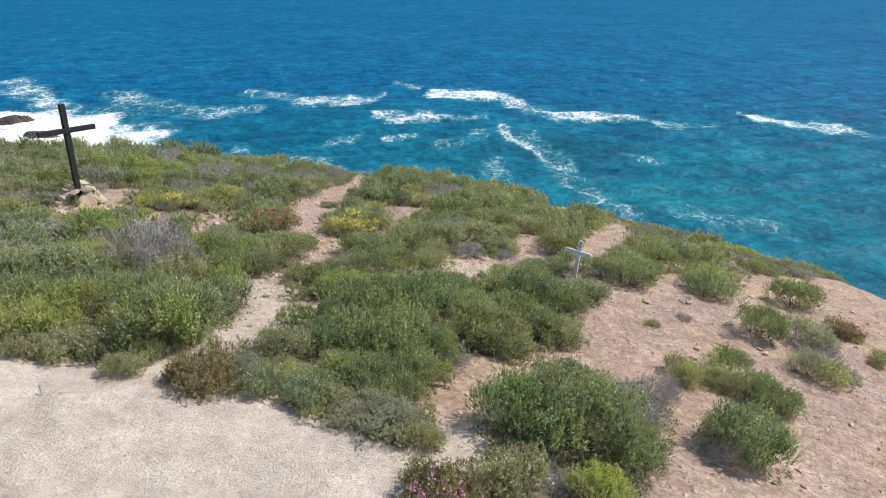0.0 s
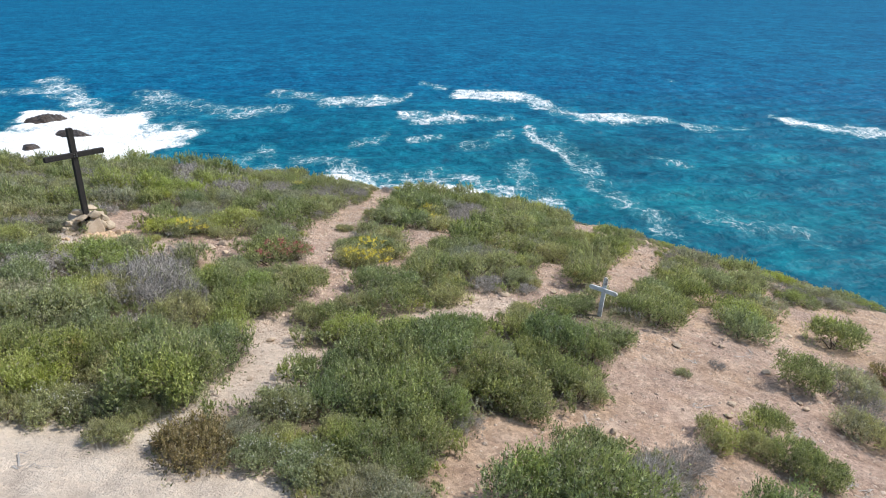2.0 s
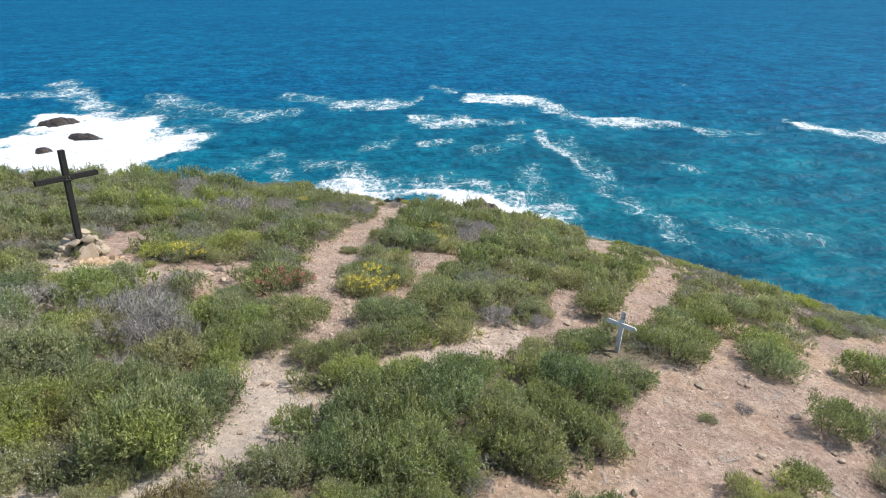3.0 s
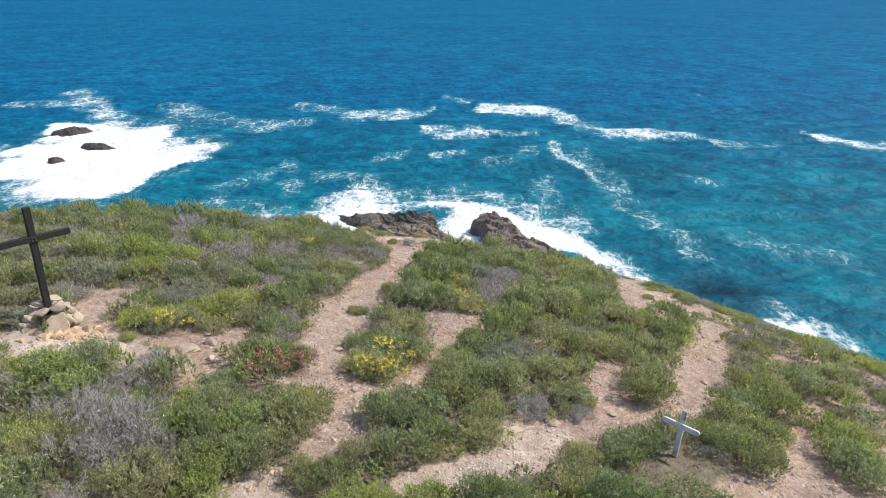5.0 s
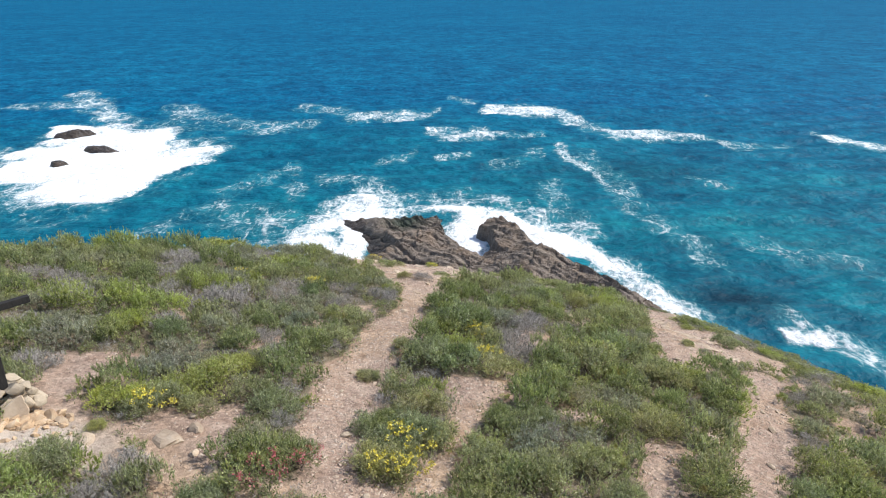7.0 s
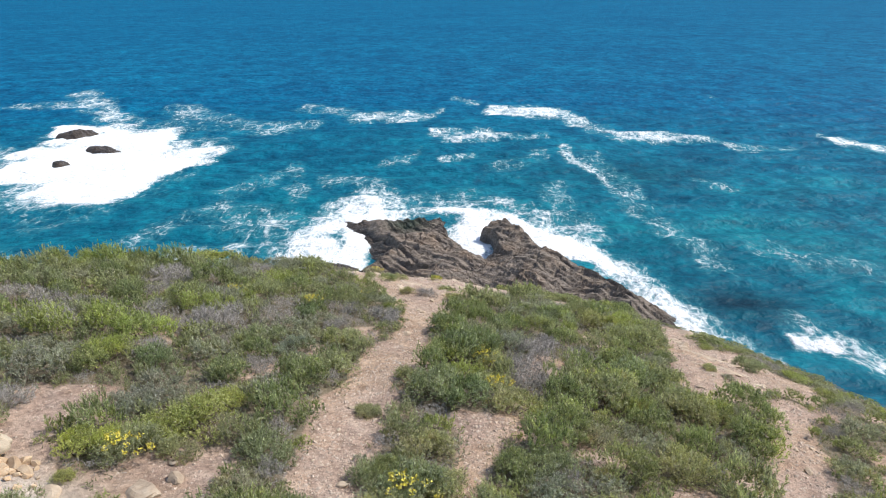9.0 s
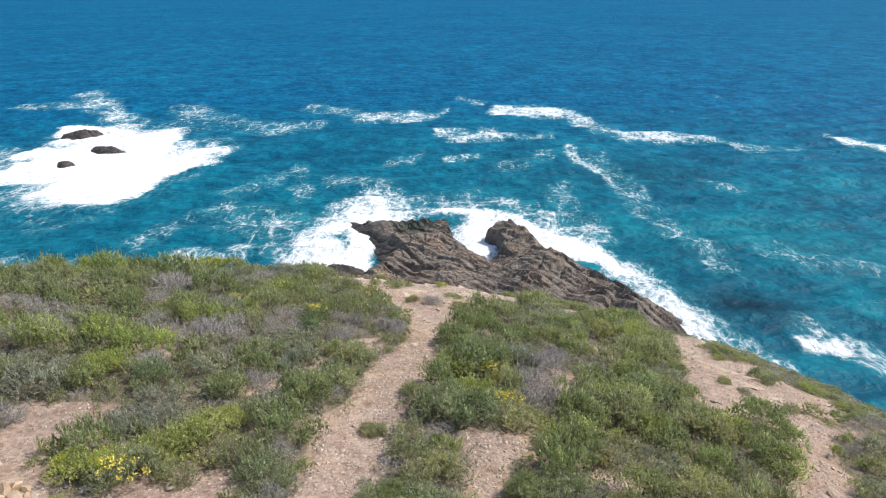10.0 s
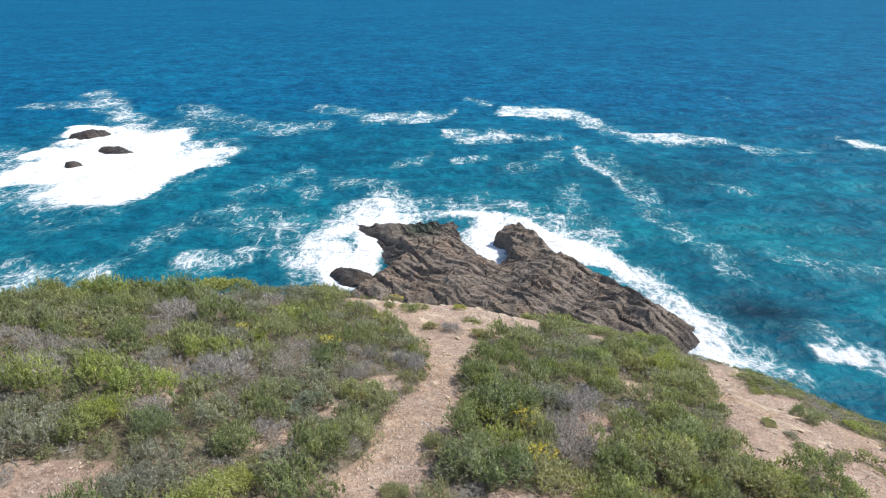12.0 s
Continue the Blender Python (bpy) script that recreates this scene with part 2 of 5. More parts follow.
def sea_material():
    k = Nodes("sea_water")
    v = k.coord()
    waves = k.coord((0.85, 0.95, 1), radians(-14))
    swell = k.coord((0.7, 1.0, 1), radians(-20))
    broad, patch = k.noise(v, 0.006, 4, 0.5), k.noise(swell, 0.035, 5, 0.6)
    deep = k.ramp(broad, [(0.3, (0.001, 0.094, 0.205)), (0.7, (0.002, 0.118, 0.235))])
    near = k.ramp(patch, [(0.3, (0.001, 0.094, 0.150)), (0.5, (0.002, 0.116, 0.174)), (0.72, (0.005, 0.150, 0.196))])
    shallow = k.attribute("shallow")
    water = k.mix(shallow, deep, near)
    water = k.mix(k.attribute("reef"), water, (0.004, 0.032, 0.055))
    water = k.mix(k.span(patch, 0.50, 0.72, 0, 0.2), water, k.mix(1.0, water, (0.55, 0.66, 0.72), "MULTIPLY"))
    # lit crests and shaded troughs of the waves, painted into the water colour
    chop_shade = k.math("ADD", k.math("MULTIPLY", k.noise(waves, 0.12, 6, 0.68), 0.6), k.math("MULTIPLY", k.noise(waves, 0.55, 5, 0.68), 0.4))
    water = k.mix(1.0, water, k.ramp(chop_shade, [(0.38, (0.56, 0.66, 0.72)), (0.5, (1.0, 1.0, 1.0)), (0.62, (1.70, 1.42, 1.28))]), "MULTIPLY")
    # the same painted light and dark for longer waves, then for fine ripples
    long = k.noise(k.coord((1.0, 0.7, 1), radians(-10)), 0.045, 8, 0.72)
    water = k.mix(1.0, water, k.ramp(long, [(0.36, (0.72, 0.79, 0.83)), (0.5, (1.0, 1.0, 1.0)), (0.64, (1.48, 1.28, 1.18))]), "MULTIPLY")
    ripple_shade = k.noise(k.coord((1.0, 0.75, 1), radians(24)), 0.30, 6, 0.66)
    water = k.mix(1.0, water, k.ramp(ripple_shade, [(0.38, (0.78, 0.83, 0.86)), (0.5, (1.0, 1.0, 1.0)), (0.64, (1.36, 1.22, 1.16))]), "MULTIPLY")
    # foam: dense where the sea breaks, a web of threads towards its edges
    foam = k.attribute("foam")
    trail = k.coord((1.0, 0.62, 1))
    drift = k.noise(trail, 0.13, 4, 0.6)
    bent = k.add("ShaderNodeVectorMath", operation="ADD")
    shift = k.add("ShaderNodeTexNoise")
    shift.inputs["Scale"].default_value, shift.inputs["Detail"].default_value = 0.22, 5
    k.link(trail, shift.inputs["Vector"])
    push = k.add("ShaderNodeVectorMath", operation="SCALE")
    push.inputs["Scale"].default_value = 7.0
    k.link(shift.outputs["Color"], push.inputs[0])
    k.link(trail, bent.inputs[0])
    k.link(push.outputs[0], bent.inputs[1])
    web_a = k.span(k.voronoi(bent.outputs[0], 0.20, "DISTANCE_TO_EDGE"), 0.0, 0.16, 1, 0)
    web_b = k.span(k.voronoi(bent.outputs[0], 0.75, "DISTANCE_TO_EDGE"), 0.0, 0.20, 1, 0)
    lace = k.math("ADD", k.math("MULTIPLY", web_a, 0.5), k.math("MULTIPLY", web_b, 0.5))
    grain = k.noise(trail, 0.7, 7, 0.70)
    level = k.math("ADD", k.math("MULTIPLY", foam, 1.18), k.math("MULTIPLY", lace, 0.40))
    level = k.math("ADD", level, k.math("MULTIPLY", k.math("SUBTRACT", drift, 0.5), 1.15))
    level = k.math("ADD", level, k.math("MULTIPLY", k.math("SUBTRACT", grain, 0.5), 1.35))
    level = k.math("MULTIPLY", level, k.span(foam, 0.03, 0.22))
    white = k.span(level, 0.52, 1.30)
    milky = k.span(level, 0.15, 0.9, 0, 0.6)
    water = k.mix(milky, water, (0.06, 0.27, 0.31))
    # scattered small whitecaps
    cap = k.math("MULTIPLY", k.span(k.noise(waves, 0.42, 6, 0.75), 0.735, 0.79), k.span(k.noise(v, 0.03, 3), 0.45, 0.7))
    white = k.math("MAXIMUM", white, k.math("MULTIPLY", cap, 0.8))
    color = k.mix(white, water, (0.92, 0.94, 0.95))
    rough = k.span(white, 0.0, 0.6, 0.42, 0.9)
    n1, n2, n3 = k.noise(swell, 0.16, 3, 0.5), k.noise(waves, 0.50, 5, 0.6), k.noise(waves, 1.9, 4, 0.6)
    n = k.bump(n1, 0.8, 2.4)
    n = k.bump(n2, 0.9, 0.9, n)
    n = k.bump(n3, 0.6, 0.22, n)
    n = k.bump(k.math("MULTIPLY", white, grain), 0.6, 0.9, n)
    body = k.add("ShaderNodeBsdfDiffuse")
    gloss = k.add("ShaderNodeBsdfGlossy")
    blend = k.add("ShaderNodeMixShader")
    facing = k.add("ShaderNodeLayerWeight")
    facing.inputs["Blend"].default_value = 0.35
    k.link(n, facing.inputs["Normal"])
    k.link(k.math("MULTIPLY", k.span(facing.outputs["Facing"], 0.2, 1.0, 0.016, 0.040), k.math("SUBTRACT", 1.0, white)), blend.inputs[0])
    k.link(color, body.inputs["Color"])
    k.link(rough, gloss.inputs["Roughness"])
    k.link(n, body.inputs["Normal"])
    k.link(n, gloss.inputs["Normal"])
    k.link(body.outputs[0], blend.inputs[1])
    k.link(gloss.outputs[0], blend.inputs[2])
    k.link(blend.outputs[0], k.out.inputs["Surface"])
    return k.mat


def timber_material(name, a, b):
    k = Nodes(name)
    v = k.object_coord((14, 14, 1.6))
    grain = k.noise(v, 3.0, 6, 0.7, 0.6)
    color = k.ramp(grain, [(0.3, a), (0.7, b)])
    return k.done(color, 0.8, k.bump(grain, 0.5, 0.01), 0.25)


def paint_material():
    k = Nodes("weathered_white_paint")
    v = k.object_coord()
    n1, n2 = k.noise(v, 7, 6, 0.7), k.noise(v, 60, 4)
    color = k.ramp(n1, [(0.34, (0.24, 0.21, 0.18)), (0.43, (0.46, 0.45, 0.42)), (0.52, (0.66, 0.67, 0.66)), (0.8, (0.76, 0.77, 0.77))])
    color = k.mix(k.span(n2, 0.66, 0.74, 0, 0.7), color, (0.25, 0.24, 0.22))
    return k.done(color, 0.55, k.bump(n1, 0.3, 0.004), 0.4)


SOIL = soil_material()
SEA = sea_material()
SHORE = shore_rock_material()
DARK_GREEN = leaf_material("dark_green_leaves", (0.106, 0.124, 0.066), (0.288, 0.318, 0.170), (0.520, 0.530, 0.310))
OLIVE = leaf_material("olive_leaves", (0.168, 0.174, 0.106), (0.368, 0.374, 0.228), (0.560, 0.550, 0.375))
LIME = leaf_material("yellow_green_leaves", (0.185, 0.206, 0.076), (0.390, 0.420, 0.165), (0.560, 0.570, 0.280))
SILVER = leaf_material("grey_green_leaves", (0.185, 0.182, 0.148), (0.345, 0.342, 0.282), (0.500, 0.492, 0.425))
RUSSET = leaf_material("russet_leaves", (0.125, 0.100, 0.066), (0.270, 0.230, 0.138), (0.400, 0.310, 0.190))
BARK = twig_material("brown_bark", (0.07, 0.050, 0.035), (0.17, 0.125, 0.09))
DEAD = twig_material("bleached_dead_wood", (0.25, 0.228, 0.205), (0.52, 0.485, 0.44))
YELLOW = petal_material("yellow_petals", (0.66, 0.52, 0.05), (0.80, 0.70, 0.16))
RED = petal_material("red_petals", (0.42, 0.07, 0.09), (0.60, 0.24, 0.24))
PINK = petal_material("pink_petals", (0.55, 0.20, 0.32), (0.72, 0.36, 0.46))
WHITE = petal_material("white_petals", (0.62, 0.60, 0.50), (0.80, 0.78, 0.70))
STONE = stone_material("pale_field_stone", (0.33, 0.25, 0.18), (0.50, 0.40, 0.30), (0.62, 0.53, 0.42), 3.0, 0.4)
CHIPS = stone_material("pinkish_stone_chips", (0.42, 0.325, 0.255), (0.53, 0.425, 0.345), (0.64, 0.54, 0.45), 3.0, 0.45)
OCHRE = stone_material("pale_ochre_rubble", (0.42, 0.28, 0.17), (0.56, 0.41, 0.27), (0.66, 0.54, 0.40), 4.0, 0.5)
CAIRN = stone_material("grey_field_stone", (0.34, 0.28, 0.21), (0.50, 0.42, 0.32), (0.62, 0.53, 0.41), 3.0, 0.6)
TIMBER = timber_material("dark_stained_timber", (0.014, 0.013, 0.012), (0.045, 0.041, 0.038))
PAINT = paint_material()
STEEL = Nodes("dull_steel").done((0.42, 0.42, 0.42), 0.4, None, 0.5)
STEEL.node_tree.nodes["Principled BSDF"].inputs["Metallic"].default_value = 1.0

# ---- the lie of the land ----
EDGES = ((0.0, 1.0, 34.6), (0.394, 0.919, 33.6), (0.80, 0.60, 27.2), (0.93, 0.37, 23.8), (0.99, 0.14, 22.0), (-0.89, 0.45, 25.0), (-0.45, 0.89, 31.2))
PLAZA = [(-14, 8.4), (-5.5, 7.8), (-5, 8), (-4.7, 7.8), (-4, 7.7), (-3.7, 7.3), (-3.4, 7.3), (-3.6, 7.8), (-3.3, 8), (-3.1, 8.5), (-2.9, 8.3), (-3.1, 7.9), (-3, 7.2), (-2.8, 7), (-2.4, 6.7), (-2.1, 7), (-1.7, 7), (-1.1, 6.8), (-0.8, 6.7), (-0.5, 6.3), (0.1, 6.1), (0.8, 6.1), (0.8, 6.2), (1.3, 6.4), (1, 5.9), (0.5, 5.8), (0.3, 5.4), (1, 4.5), (3.8, 4.6), (7.5, 2.6), (13, -1.5), (16.5, -9), (9, -17), (-7, -18), (-17, -11), (-20, -1), (-17.5, 6)]
# the trail to the brink, its fork, and the bare ground beside it
TIP = [(-6.3, 32.6), (-5, 36), (-2.3, 37), (0.6, 35.2), (0.9, 32.4), (0.7, 31.2), (-1.2, 29.1), (-2.6, 28.2), (-3.6, 29.1), (-4.3, 30.1), (-5.5, 31.4)]
TRAIL_FAR = [(-5.5, 31.4), (-4.3, 30.1), (-3.6, 29.1), (-3, 28.2), (-2.5, 26.9), (-2.4, 25.4), (-2.5, 24.3), (-2.9, 23.2), (-3, 22.2), (-3.1, 21.4), (-3.2, 20.5), (-3.5, 20.1), (-3.4, 19.6), (-2.2, 19.9), (-1.9, 20.2), (-2.2, 20.5), (-2.4, 21), (-2.3, 21.7), (-1.8, 22.5), (-1.8, 23.6), (-1.8, 24.6), (-1.7, 26.5), (-1.2, 29.1), (0.7, 31.2), (0.7, 32.4), (-1.1, 32.5), (-2.9, 33.7)]
TRAIL_MID = [(-2.5, 24.2), (-2.9, 23.5), (-2.8, 22.5), (-3.1, 21.2), (-3.3, 19.6), (-3.4, 18.4), (-3.3, 17.4), (-3.2, 16.9), (-2.8, 16.2), (-2.7, 15.4), (-2.4, 15), (-2.1, 14.4), (-2.2, 13.6), (-2.1, 12.8), (-1.3, 13), (-1.3, 13.4), (-1.6, 13.8), (-1.7, 14.5), (-1.2, 15.1), (-0.9, 15.4), (-0.5, 15.8), (-0.5, 16.3), (-0.4, 16.7), (-0.3, 17.5), (0, 18.8), (0.4, 19.5), (0.4, 20.1), (-0.6, 20), (-0.3, 19.3), (-0.4, 18.3), (-0.5, 17.3), (-0.6, 16.6), (-1.2, 15.6), (-1.7, 15.7), (-2.2, 15.4), (-2.3, 16.3), (-2.4, 17.4), (-2.3, 19.1), (-2.1, 20.1), (-2.3, 21.1), (-2.2, 22.3), (-1.7, 23.1)]
TRAIL_NEAR = [(-1.7, 14.8), (-2.1, 13.4), (-2, 12.6), (-2.5, 12.4), (-3, 11.9), (-3, 11.2), (-2.5, 10.6), (-2.5, 10), (-2.7, 9), (-3.1, 8.5), (-3.4, 7.9), (-3.8, 7.9), (-3.4, 7.5), (-3.3, 7.2), (-3, 7.3), (-3.1, 7.8), (-3, 8.2), (-2.5, 8.6), (-2, 9.2), (-1.6, 10.1), (-1.4, 10.9), (-2.1, 10.8), (-2.3, 11.5), (-1.8, 12.2), (-1.6, 12.7), (-1.7, 13.4), (-1.4, 15.1)]
SADDLE = [(-0.5, 12.5), (0.1, 13), (0.8, 13.6), (1.4, 14.4), (2.2, 14.5), (2, 14), (1.3, 13.5), (1, 12.9), (0.3, 12.6), (-0.3, 12.3)]
SIDE_TRAIL = [(7.1, 22), (7.8, 22.6), (7.4, 20.9), (6.8, 19.5), (6.1, 18.3), (5.6, 16.9), (4.8, 15.9), (3.8, 15.6), (3.3, 14.9), (2.5, 14.2), (1.9, 13.7), (1.2, 13.5), (1.3, 13.8), (1.1, 14.5), (1.6, 14.8), (2, 14.6), (3, 15.2), (3.3, 15.8), (3.1, 16.3), (3.2, 17.3), (3.9, 17.9), (3.9, 17.2), (3.4, 15.9), (4.3, 16.1), (5.1, 17.3), (5.3, 18.4), (5.4, 19.6), (6.4, 20.6)]
SIDE_UPPER = [(4.7, 16.8), (5.1, 17.7), (5.2, 18.6), (5.1, 19.6), (6, 20.2), (7, 21.6), (7.3, 22.7), (6.9, 23.3), (8.4, 24.5), (8.7, 23.8), (7.6, 22.1), (7.1, 21.3), (7.6, 21.2), (7.2, 20.2), (6.6, 18.9), (6.7, 18.4), (6.3, 17.9), (5.6, 17.5), (5.2, 17)]
STRIP = [(7, 32.5), (7.9, 32.8), (7.1, 29.4), (7.7, 29.1), (8.8, 29.6), (8.4, 27.7), (9.1, 27.8), (10.3, 27), (9.1, 25), (8.4, 25.4), (7.1, 24.5), (6, 23.3), (5.2, 23.2), (5.1, 23.9), (5.5, 24.7), (5.4, 25.7), (5.9, 27.8), (6, 29.2)]
CAIRN_BARE = [(-9.1, 15.9), (-8.7, 16.2), (-8, 16), (-8.5, 17), (-9.2, 19.1), (-8.3, 19.1), (-7.9, 18.6), (-8.1, 18), (-8, 17.4), (-7.4, 17), (-6.9, 16.2), (-6.5, 16.1), (-6.1, 16.7), (-5.7, 17.3), (-4.9, 17.8), (-4.5, 17.2), (-4.6, 16.6), (-4.7, 15.9), (-4.6, 15.4), (-4.9, 14.9), (-5.4, 15.5), (-5.8, 16.1), (-6.2, 16), (-6.2, 15.3), (-6.4, 15.3), (-6.9, 15.8), (-7.6, 15.8), (-7.6, 15.1), (-8, 14.9), (-8.2, 14.7)]
HOLLOW = [(-9.3, 19), (-8.9, 19.2), (-8.2, 19.3), (-7.5, 19.2), (-7.3, 18.6), (-8.8, 18.3)]
RIGHT = [(5.1, 13.9), (3.9, 11.8), (3.7, 10.4), (2.7, 9.8), (1.5, 9), (1, 8.3), (0.9, 7.9), (0.8, 7.1), (0.8, 6.2), (1.3, 6.4), (1.3, 6.8), (1.9, 8.3), (3.1, 9), (3.7, 9.2), (4.7, 8.8), (4.5, 7.7), (3.8, 6.2), (3.6, 5.9), (3.6, 4.2), (8.5, 1.2), (13, 1.5), (17, 3), (21, 10), (21, 21), (17, 22), (14.4, 20.3), (12.5, 19.3), (11.9, 19.3), (10.3, 18.1), (9.4, 16.3), (7.8, 14.7), (7.3, 15.1), (7.7, 16.7), (7, 16.3), (5.8, 14.4)]
SPOTS = [(3.4, 26.8, 0.45), (-3.5, 24.5, 0.3), (1.4, 23.6, 0.4), (0.7, 20.9, 0.35), (-3.5, 15.1, 0.3), (8.3, 17.9, 0.4), (10.3, 20.2, 0.5), (7.2, 16.2, 0.4), (6, 18.7, 0.5), (-0.8, 16.2, 0.3), (3.2, 22.9, 0.3), (3.1, 31.9, 0.4), (3.9, 18.1, 0.35), (0.9, 23, 0.3), (3.6, 17.1, 0.3), (1.4, 11.8, 0.2), (-8.3, 22.3, 0.35), (-5.4, 21.2, 0.3), (2.2, 19.2, 0.3), (-4.4, 22.8, 0.25), (5, 22.4, 0.3), (9.5, 21.5, 0.4), (10.8, 22.8, 0.5), (8.9, 20.3, 0.35), (11.8, 21.6, 0.5), (9.6, 24.2, 0.4), (10.2, 19.2, 0.4), (11.4, 25.0, 0.5)]


def polygon_gap(x, y, poly):
    """Distance to the polygon's outline, negative inside."""
    near, inside = np.full(np.shape(x), 1e9), np.zeros(np.shape(x), bool)
    for (ax, ay), (bx, by) in zip(poly, poly[1:] + poly[:1]):
        dx, dy = bx - ax, by - ay
        s = np.clip(((x - ax) * dx + (y - ay) * dy) / (dx * dx + dy * dy), 0, 1)
        near = np.minimum(near, np.hypot(x - ax - s * dx, y - ay - s * dy))
        crosses = (ay > y) != (by > y)
        inside ^= crosses & (x < ax + (y - ay) * dx / (dy if dy else 1e-9))
    return np.where(inside, -near, near)


def bare_gap(x, y):
    """Metres to the nearest bare ground; negative on it."""
    x, y = np.asarray(x, float), np.asarray(y, float)
    wx, wy = x + 0.10 * fbm(x * 1.3, y * 1.3, 3, 33), y + 0.14 * fbm(x * 1.3, y * 1.3, 3, 35)
    gap = np.full(np.shape(x), 1e9)
    for poly in (PLAZA, TIP, TRAIL_FAR, TRAIL_MID, TRAIL_NEAR, SADDLE, SIDE_TRAIL, SIDE_UPPER, STRIP, CAIRN_BARE, HOLLOW, RIGHT):
        gap = np.minimum(gap, polygon_gap(wx, wy, poly))
    for sx, sy, sr in SPOTS:
        gap = np.minimum(gap, np.hypot(wx - sx, wy - sy) - sr)
    return gap


def edge_gap(x, y):
    """Metres beyond the brink of the headland."""
    return np.max([a * x + b * y - c for a, b, c in EDGES], axis=0)


def land_z(x, y):
    x, y = np.asarray(x, float), np.asarray(y, float)
    xc, yc = np.clip(x, -24, 18), np.clip(y, -2, 38)
    u, v = xc / 10, (yc - 18) / 12
    z = 41.976 - 1.157 * u - 1.511 * v - 0.430 * u * u - 0.008 * u * v - 0.525 * v * v - 0.197 * u**3 - 0.050 * u * u * v - 0.157 * u * v * v - 0.202 * v**3
    z = z + 0.6 * smoothstep(9.5, 15, x) * smoothstep(27, 21, y)
    z = z + 0.10 * fbm(x * 0.45, y * 0.45, 4, 3) + 0.02 * fbm(x * 3.1, y * 3.1, 3, 9)
    d = np.clip(edge_gap(x, y) + 0.5 * fbm(x * 0.3, y * 0.3, 3, 5), 0, None)
    z = z - np.where(d < 9, 0.20 * d + 0.055 * d * d, 6.255 + 1.35 * (d - 9))
    z = z + np.clip(d / 10, 0, 1) * 1.4 * fbm(x * 0.22, y * 0.22, 5, 21)
    return np.maximum(z, -6.0)


def axis(lo, a, b, hi, fine, grow=1.14):
    mid = list(np.arange(a, b + fine / 2, fine))
    step, out = fine, []
    left, right = [a], [b]
    while left[-1] > lo:
        step *= grow
        left.append(left[-1] - step)
    step = fine
    while right[-1] < hi:
        step *= grow
        right.append(right[-1] + step)
    return np.array(left[:0:-1] + mid + right[1:])


ground_mesh, gv = grid_mesh("ground", axis(-90, -16, 16, 70, 0.14), axis(-70, 3.5, 37, 84, 0.14), land_z)
ground_mesh.materials.append(SOIL)
gap = bare_gap(gv[:, 0], gv[:, 1])
float_attribute(ground_mesh, "litter", smoothstep(-0.05, 0.5, gap))
pale = np.clip(1 - polygon_gap(gv[:, 0], gv[:, 1], PLAZA) / 1.0, 0, 1)
pale = np.maximum(pale, 0.75 * np.clip(1 - polygon_gap(gv[:, 0], gv[:, 1], TRAIL_NEAR) / 0.5, 0, 1) * smoothstep(13.5, 11.5, gv[:, 1]))
pale = np.maximum(pale, 0.55 * np.clip(1 - polygon_gap(gv[:, 0], gv[:, 1], SADDLE) / 0.4, 0, 1))
pale = np.maximum(pale, 0.9 * np.clip(1.8 - np.hypot((gv[:, 0] + 8.2) / 1.5, (gv[:, 1] - 15.6) / 0.8), 0, 1))
float_attribute(ground_mesh, "pale", pale)
ground = tagged(new("ground", ground_mesh), "pinkish sandy headland soil strewn with grit", "ground", kind="structure")

# ---- the sea ----
# white water: from x, y to x, y, half width, strength; it trails out along y
ISLE = [(-103, 196, -99, 216, 4.6, 1.25), (-140, 182, -115, 164, 3.0, 0.52), (-138, 208, -97, 206, 6.2, 1.30), (-118, 181, -98, 180, 4.6, 1.30), (-152, 246, -116, 240, 4.8, 1.25), (-160, 256, -140, 258, 2.6, 1.00), (-152, 218, -140, 212, 3.0, 0.80),
        (-105, 226, -89, 216, 3.6, 0.80), (-127, 176, -122, 185, 2.0, 0.78), (-122, 170, -106, 161, 1.7, 0.62), (-154, 204, -136, 190, 3.5, 0.42),
        (-215, 312, -182, 312, 2.6, 0.48), (-208, 346, -182, 314, 3.0, 0.58), (-182, 312, -156, 284, 2.8, 0.58), (-156, 284, -138, 264, 2.4, 0.52), (-173, 214, -147, 194, 4.2, 0.36)]
STREAKS = [(-143, 306, -111, 278, 2.2, 0.58), (-111, 278, -83, 264, 2.0, 0.55), (-83, 264, -69, 274, 2.0, 0.55), (-83, 311, -53, 291, 1.5, 0.50), (-57, 284, -25, 292, 1.8, 0.75), (-25, 292, -21, 304, 1.2, 0.60),
           (-18, 338, -7, 330, 1.1, 0.50), (2, 312, 28, 306, 1.9, 0.98), (28, 306, 37, 278, 2.3, 0.72), (37, 278, 45, 257, 1.9, 0.66), (45, 257, 76, 252, 1.2, 0.78), (76, 252, 82, 236, 1.3, 0.72),
           (82, 236, 102, 237, 0.9, 0.50), (121, 250, 146, 233, 1.5, 1.05), (109, 357, 110, 354, 0.8, 0.50)]
CREST = [(-20, 256, 2, 258, 1.4, 0.78), (2, 258, 19, 254, 1.0, 0.55), (24, 235, 31, 209, 0.9, 0.80), (31, 209, 33, 191, 0.8, 0.70), (33, 191, 35, 169, 1.4, 0.44), (33, 224, 39, 191, 2.6, 0.38),
         (-32, 209, -23, 225, 0.9, 0.52), (-15, 215, -5, 222, 0.7, 0.62), (0, 204, 18, 226, 1.2, 0.36), (38, 151, 44, 143, 0.5, 0.52), (56, 143, 67, 138, 1.3, 0.40), (67, 138, 72, 132, 1.3, 0.45), (59, 193, 67, 191, 0.6, 0.36)]
